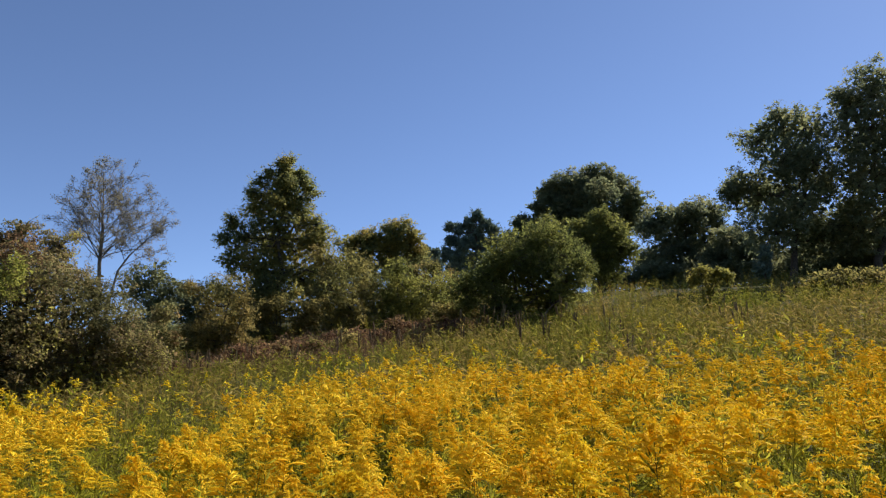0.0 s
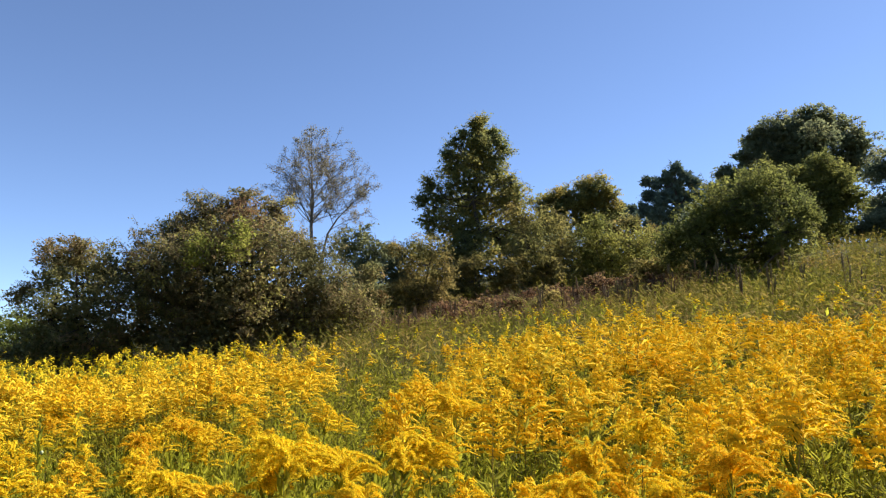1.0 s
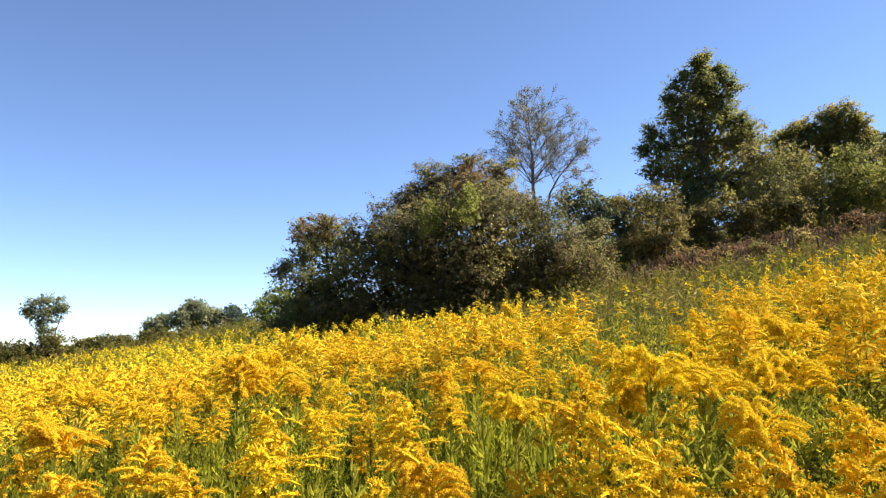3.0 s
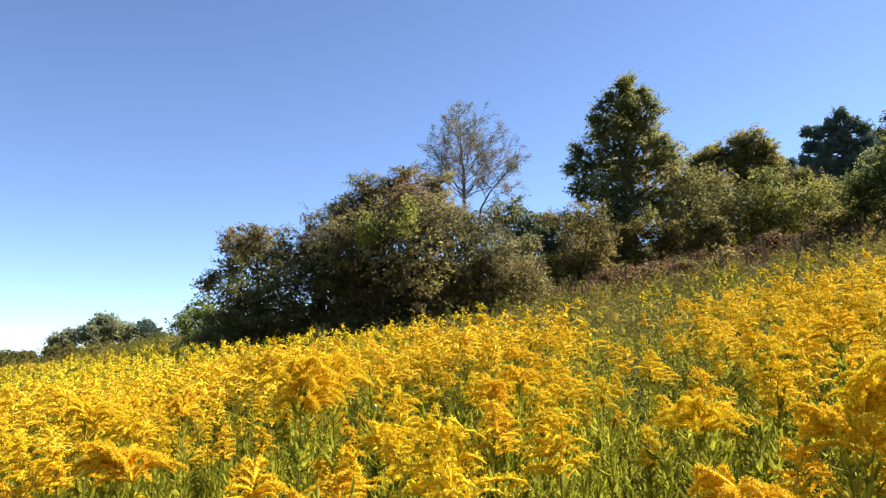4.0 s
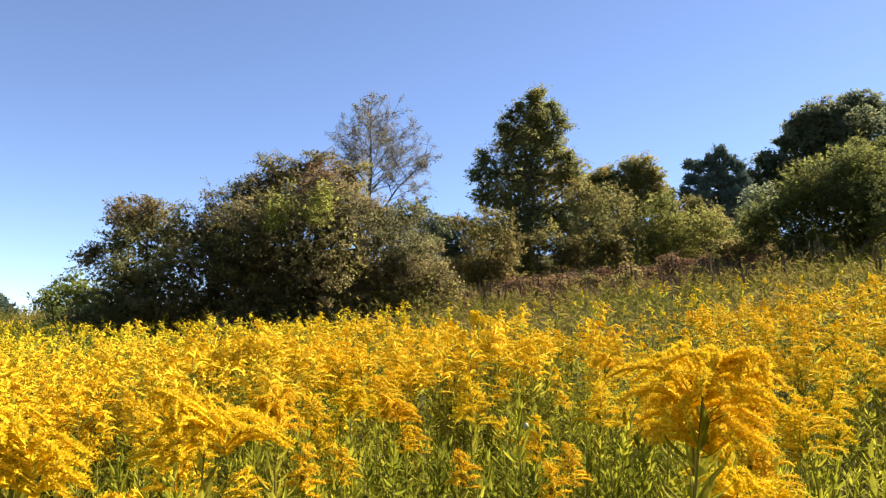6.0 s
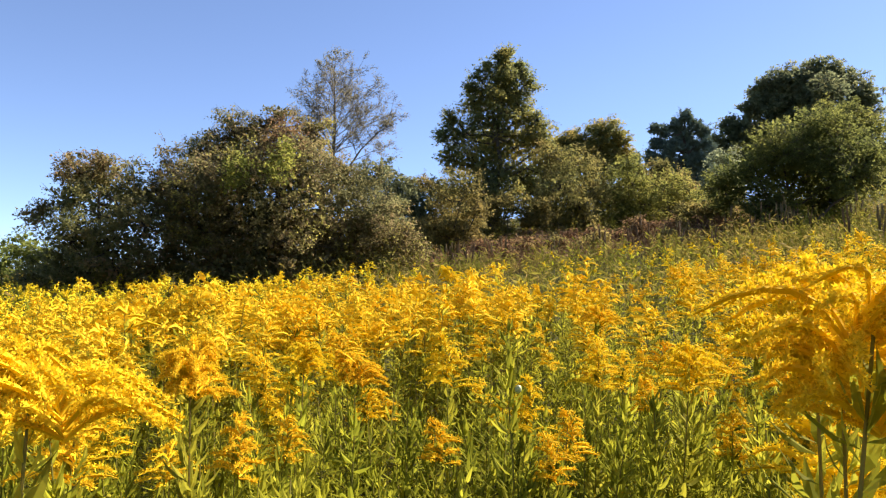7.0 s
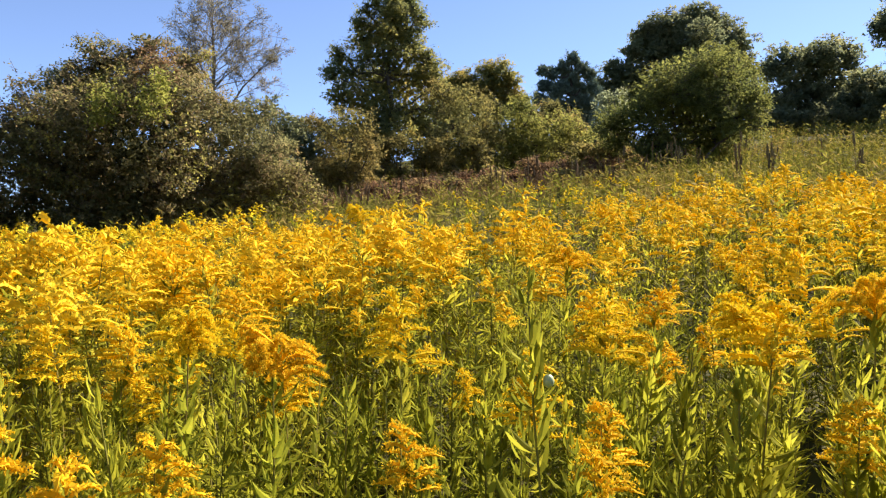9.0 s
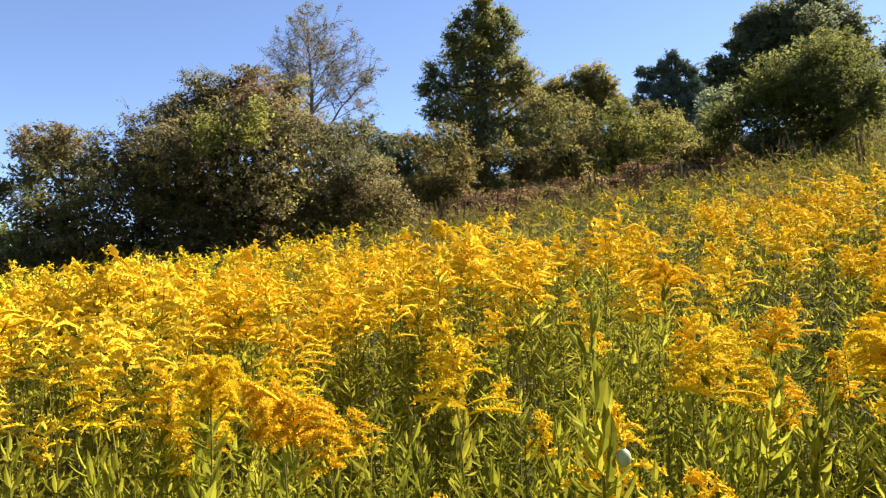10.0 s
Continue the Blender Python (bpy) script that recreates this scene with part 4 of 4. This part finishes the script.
tree("bank_shrub", "low tangled shrub on the bank", "bush", (9.0, 38.6),
     [(-0.2, 0.3, 2.1, 0.9), (0.8, -0.6, 1.9, 0.9), (-1.1, 0.5, 1.8, 0.7), (1.3, -0.6, 1.5, 0.7)],
     "brown", leaf=0.101, cover=1.0, clump=0.28, stems=5, girth=0.04, seed=28)
tree("bank_shrub", "low dark brown shrub on the bank", "bush", (15.7, 31.9),
     [(0.2, 0.3, 1.3, 0.7), (0.5, -0.6, 1.4, 0.7), (-0.6, 0.5, 1.1, 0.6), (0.9, -0.7, 0.7, 0.7)],
     "brown", leaf=0.101, cover=1.0, clump=0.28, stems=5, girth=0.04, seed=29)
tree("shady_shrub", "shady dark shrub filling a hollow in the bank", "bush", (4.5, 43.5),
     [(0.3, 0.2, 2.9, 0.9), (-0.7, -0.1, 2.1, 1.1), (1.1, 0.3, 2.5, 0.8), (-1.3, -0.3, 1.7, 0.9), (0.4, 0.5, 1.5, 1.0)],
     "dark", leaf=0.11, cover=1.0, clump=0.32, stems=4, girth=0.06, seed=30, shoots=0.1, rough=0.6)
tree("grey_green_shrub", "tall grey-green shrub beside the pine", "bush", (25.1, 46.2),
     [(0.9, -0.1, 3.3, 1.1), (-0.2, -0.6, 2.0, 1.2), (1.2, 0.2, 1.4, 1.4), (-0.9, 0.1, 0.9, 1.2), (-1.3, 1.2, 0.5, 1.0), (-0.0, -0.8, -0.1, 1.4)],
     "grey", leaf=0.13, cover=1.0, clump=0.36, stems=4, girth=0.08, seed=31)
tree("shady_shrub", "olive shrub filling the gap below a round tree", "bush", (19.4, 42.8),
     [(-0.8, 0.8, 2.7, 0.9), (-0.1, -0.3, 3.0, 0.8), (1.1, -0.2, 2.3, 1.0), (-0.8, 0.0, 1.7, 1.0), (0.4, 0.1, 1.5, 1.0), (-1.5, 0.5, 2.0, 0.7)],
     "brown", leaf=0.13, cover=1.0, clump=0.34, stems=4, girth=0.06, seed=35, shoots=0.1)
tree("woodland_undergrowth", "dark undergrowth closing the edge of the wood", "bush", (51.3, 53.3),
     [(-2.9, 3.5, 2.1, 1.7), (-2.3, 1.5, 1.3, 1.6), (-0.2, 1.2, 1.4, 1.7), (0.4, -0.8, 1.1, 1.6), (2.4, -1.2, 1.4, 1.7), (2.5, -3.5, 1.2, 1.6), (4.8, -3.8, 1.6, 1.7)],
     "dark", leaf=0.17, cover=0.8, clump=0.45, stems=5, girth=0.08, seed=32)
tree("woodland_undergrowth", "dark undergrowth closing the edge of the wood", "bush", (54.4, 40.8),
     [(-1.8, 3.6, 2.2, 1.6), (-2.1, 1.4, 2.0, 1.6), (0.1, 1.0, 2.3, 1.7), (0.4, -0.9, 2.2, 1.7), (2.3, -1.8, 2.4, 1.9), (2.2, -3.9, 2.2, 1.9)],
     "dark", leaf=0.17, cover=0.8, clump=0.45, stems=5, girth=0.08, seed=33)


tree("hollow_shrub", "dark shrub in the shady hollow behind the bank", "bush", (7.6, 45.5),
     [(-2.2, 0.2, 2.6, 1.3), (-0.6, 0.4, 2.9, 1.3), (1.0, 0.1, 2.6, 1.4), (2.4, 0.3, 2.8, 1.4), (-1.4, 0.3, 1.2, 1.3), (0.4, 0.1, 1.2, 1.3), (2.0, 0.1, 1.2, 1.3)],
     "dark", leaf=0.12, cover=1.0, clump=0.34, stems=5, girth=0.05, seed=36, shoots=0.0, rough=0.6)
tree("hollow_shrub", "dark shrub in the shady hollow behind the bank", "bush", (15.0, 45.5),
     [(-2.4, 0.2, 2.2, 1.3), (-0.8, 0.4, 2.6, 1.4), (1.0, 0.1, 2.3, 1.4), (2.6, 0.3, 2.0, 1.3), (-1.4, 0.3, 1.0, 1.2), (0.4, 0.1, 1.0, 1.3), (2.0, 0.1, 1.0, 1.2)],
     "dark", leaf=0.12, cover=1.0, clump=0.34, stems=5, girth=0.05, seed=37, shoots=0.0, rough=0.6)


def build_bracken():
    """Mounds of dead bracken and bramble along the bank."""
    r = np.random.default_rng(55)
    for k in range(20):
        x = 3.2 + 15.5 * (k + r.uniform(0, 1)) / 20
        y = 28.4 + 0.12 * x + r.uniform(0, 4.2)
        wide, tall = r.uniform(0.5, 1.0), r.uniform(0.45, 0.95)
        lobes = [(r.normal(0, wide * 0.7), r.normal(0, wide * 0.6), tall * r.uniform(0.35, 0.8), tall * r.uniform(0.4, 0.6)) for _ in range(5)]
        tree("dead_bracken", "mound of dead brown bracken on the bank", "bracken", (x, y), lobes,
             "brown" if k % 5 == 2 else "dead", leaf=0.085, per=12, cover=0.8, clump=0.26, stems=4, girth=0.02, seed=300 + k, core=60, shoots=0.16, rough=0.8)


build_bracken()

tree("woodland_undergrowth", "dark undergrowth at the foot of the wood", "bush", (42.6, 48.2),
     [(-2.2, 2.4, 1.2, 1.5), (-1.0, 1.0, 1.0, 1.5), (0.2, 0.2, 1.3, 1.6), (1.2, -1.2, 0.9, 1.5), (2.4, -2.6, 1.1, 1.5), (-3.0, 3.4, 1.0, 1.3), (3.4, -4.0, 0.9, 1.4)],
     "dark", leaf=0.16, cover=0.9, clump=0.42, stems=5, girth=0.06, seed=38)
tree("woodland_undergrowth", "dark undergrowth at the foot of the wood", "bush", (49.8, 37.4),
     [(-2.4, 3.0, 1.0, 1.5), (-1.0, 1.2, 1.0, 1.5), (0.2, 0.2, 1.2, 1.6), (1.0, -1.4, 1.0, 1.5), (1.8, -2.8, 1.1, 1.5), (-3.4, 4.4, 0.9, 1.4)],
     "dark", leaf=0.16, cover=0.9, clump=0.42, stems=5, girth=0.06, seed=39)


def bare_tree():
    """A thin, half-leafless tree: a straight leader, a leaning second stem and a wide fan of fine twigs."""
    r = np.random.default_rng(21)
    root = new("half_bare_tree")
    at = (0.35, 38.7)
    g = float(terrain(*at))
    root.location = (at[0], at[1], g - 0.05)
    fork, top = 10.2 - g, 13.8 - g
    limbs, twigs = [], []

    def grow(start, way, length, thick, level):
        """One limb that bends upward, with its side limbs down to the twigs."""
        n = (7, 6, 5, 4)[level]
        p, d, pts = np.array(start, float), unit(np.array(way, float)), [np.array(start, float)]
        for _ in range(n - 1):
            d = unit(d + r.normal(0, 0.10, 3) + [0, 0, -0.05 if level == 1 else 0.03])
            p = p + d * length / (n - 1)
            pts.append(p)
        pts = np.array(pts)
        if level == 3:
            twigs.append(pts)
            return
        limbs.append((pts, thick, thick * 0.35))
        side = (0, 9, 8)[level]
        for k in range(side):
            s = r.uniform(0.18, 1.0) * (n - 1)
            i = min(int(s), n - 2)
            q = pts[i] + (pts[i + 1] - pts[i]) * (s - i)
            along = unit(pts[i + 1] - pts[i])
            out = unit(across(along[None], r)[0] * [1, 1, 0.75])
            grow(q, along * 0.8 + out * r.uniform(0.55, 1.0), length * r.uniform(0.26, 0.46) * (1.12 - 0.5 * s / n), thick * 0.42, level + 1)

    lead = bowed((0, 0, 0), (-0.12, 0, fork), 8, r, 0.008)
    tip = bowed(lead[-1], (-0.3, 0.1, top - 0.5), 6, r, 0.012)
    limbs.append((lead, 0.12, 0.085))
    limbs.append((tip, 0.085, 0.018))
    for k in range(36):
        u, a = (k + 0.5) / 36, k * 2.4 + r.normal(0, 0.25)
        flat = math.acos(1 - 1.18 * u)
        goal = np.array([0.10 + 2.45 * math.sin(flat) * math.cos(a), 2.2 * math.sin(flat) * math.sin(a), fork + 0.65 + (top - fork - 0.6) * math.cos(flat)]) * r.uniform(0.95, 1.04)
        h = np.clip(goal[2] - 0.85 * math.hypot(goal[0], goal[1]), fork - 1.1, top - 1.3)
        line = lead if h < fork else tip
        q = np.array([np.interp(h, line[:, 2], line[:, i]) for i in range(3)])
        grow(q, goal - q + [0, 0, 0.3 * np.linalg.norm(goal - q)], np.linalg.norm(goal - q) * 1.0, 0.026 - 0.008 * (1 - u), 1)
    lean = np.array([(0.1, 0, 1.6), (0.32, 0.05, 3.0), (0.7, -0.05, fork - 1.6), (1.15, 0, fork - 0.8), (1.75, 0.1, fork - 0.1), (2.15, 0.1, fork + 0.5)])
    limbs.append((lean, 0.075, 0.022))
    for k in range(8):
        s = r.uniform(2.2, 5.0)
        q = np.array([np.interp(s, range(6), lean[:, i]) for i in range(3)])
        a = r.choice([-0.5, 0.3, 1.0, 2.6, -1.6]) + r.normal(0, 0.3)
        grow(q, (math.cos(a), 0.8 * math.sin(a), r.uniform(0.5, 1.2)), r.uniform(1.1, 1.9), 0.02, 1)
    wood = rods(limbs, 5)
    twigs = np.array(twigs)
    wood.add(*tubes(twigs, np.tile(np.linspace(0.0085, 0.004, twigs.shape[1]), (len(twigs), 1)), 3))
    part("trunk", wood, [M_GREY_BARK], root, "thin grey stems and bare twigs", True)
    b = twigs[:, 1:].reshape(-1, 3)
    b = np.repeat(b[r.uniform(0, 1, len(b)) < 0.5], 3, 0)
    p = b + r.normal(0, .07, b.shape)
    d = any_way(len(p), r)
    size = r.uniform(0.045, 0.085, len(p))
    part("crown", Shape().add(*leaflets(p, d, across(d, r), size, size * .65)), [M_CROWN["pale"]], root, "sparse small brownish leaves")
    tagged(root, "thin half-bare tree keeping few brownish leaves", "tree")


bare_tree()


def build_fringe():
    """The meadow going on beside and behind the walk."""
    x, y = (np.concatenate(q) for q in zip(scatter(520, 0.5, 4.6, 88, 304, -1.2, 1.6), scatter(260, 4.5, 9.0, 84, 128)))
    keep = (from_path(x, y) > 0.6) & (np.abs((np.degrees(np.arctan2(x + 1.2, y - 1.6)) % 360) - 195) < 111)
    x, y = x[keep], y[keep]
    flower = rng.uniform(0, 1, len(x)) < 0.72
    mats = [M_STEM, M_LEAF, M_PETAL]
    a, b = x[flower], y[flower]
    field_mesh("trailside_goldenrod", "yellow goldenrod standing beside the trodden line", "goldenrod", [variant(goldenrod_shapes(330 + i, 1.25, 3)) for i in range(6)], mats, a, b, np.clip(rng.normal(0.88, 0.08, len(a)), 0.66, 1.1))
    a, b = x[~flower], y[~flower]
    field_mesh("trailside_leafy_goldenrod", "leafy green goldenrod stalks beside the trodden line", "goldenrod", [variant(goldenrod_shapes(530 + i, 1.0, 3, 0)) for i in range(4)], mats, a, b, np.clip(rng.normal(0.8, 0.1, len(a)), 0.5, 1.0))


build_fringe()
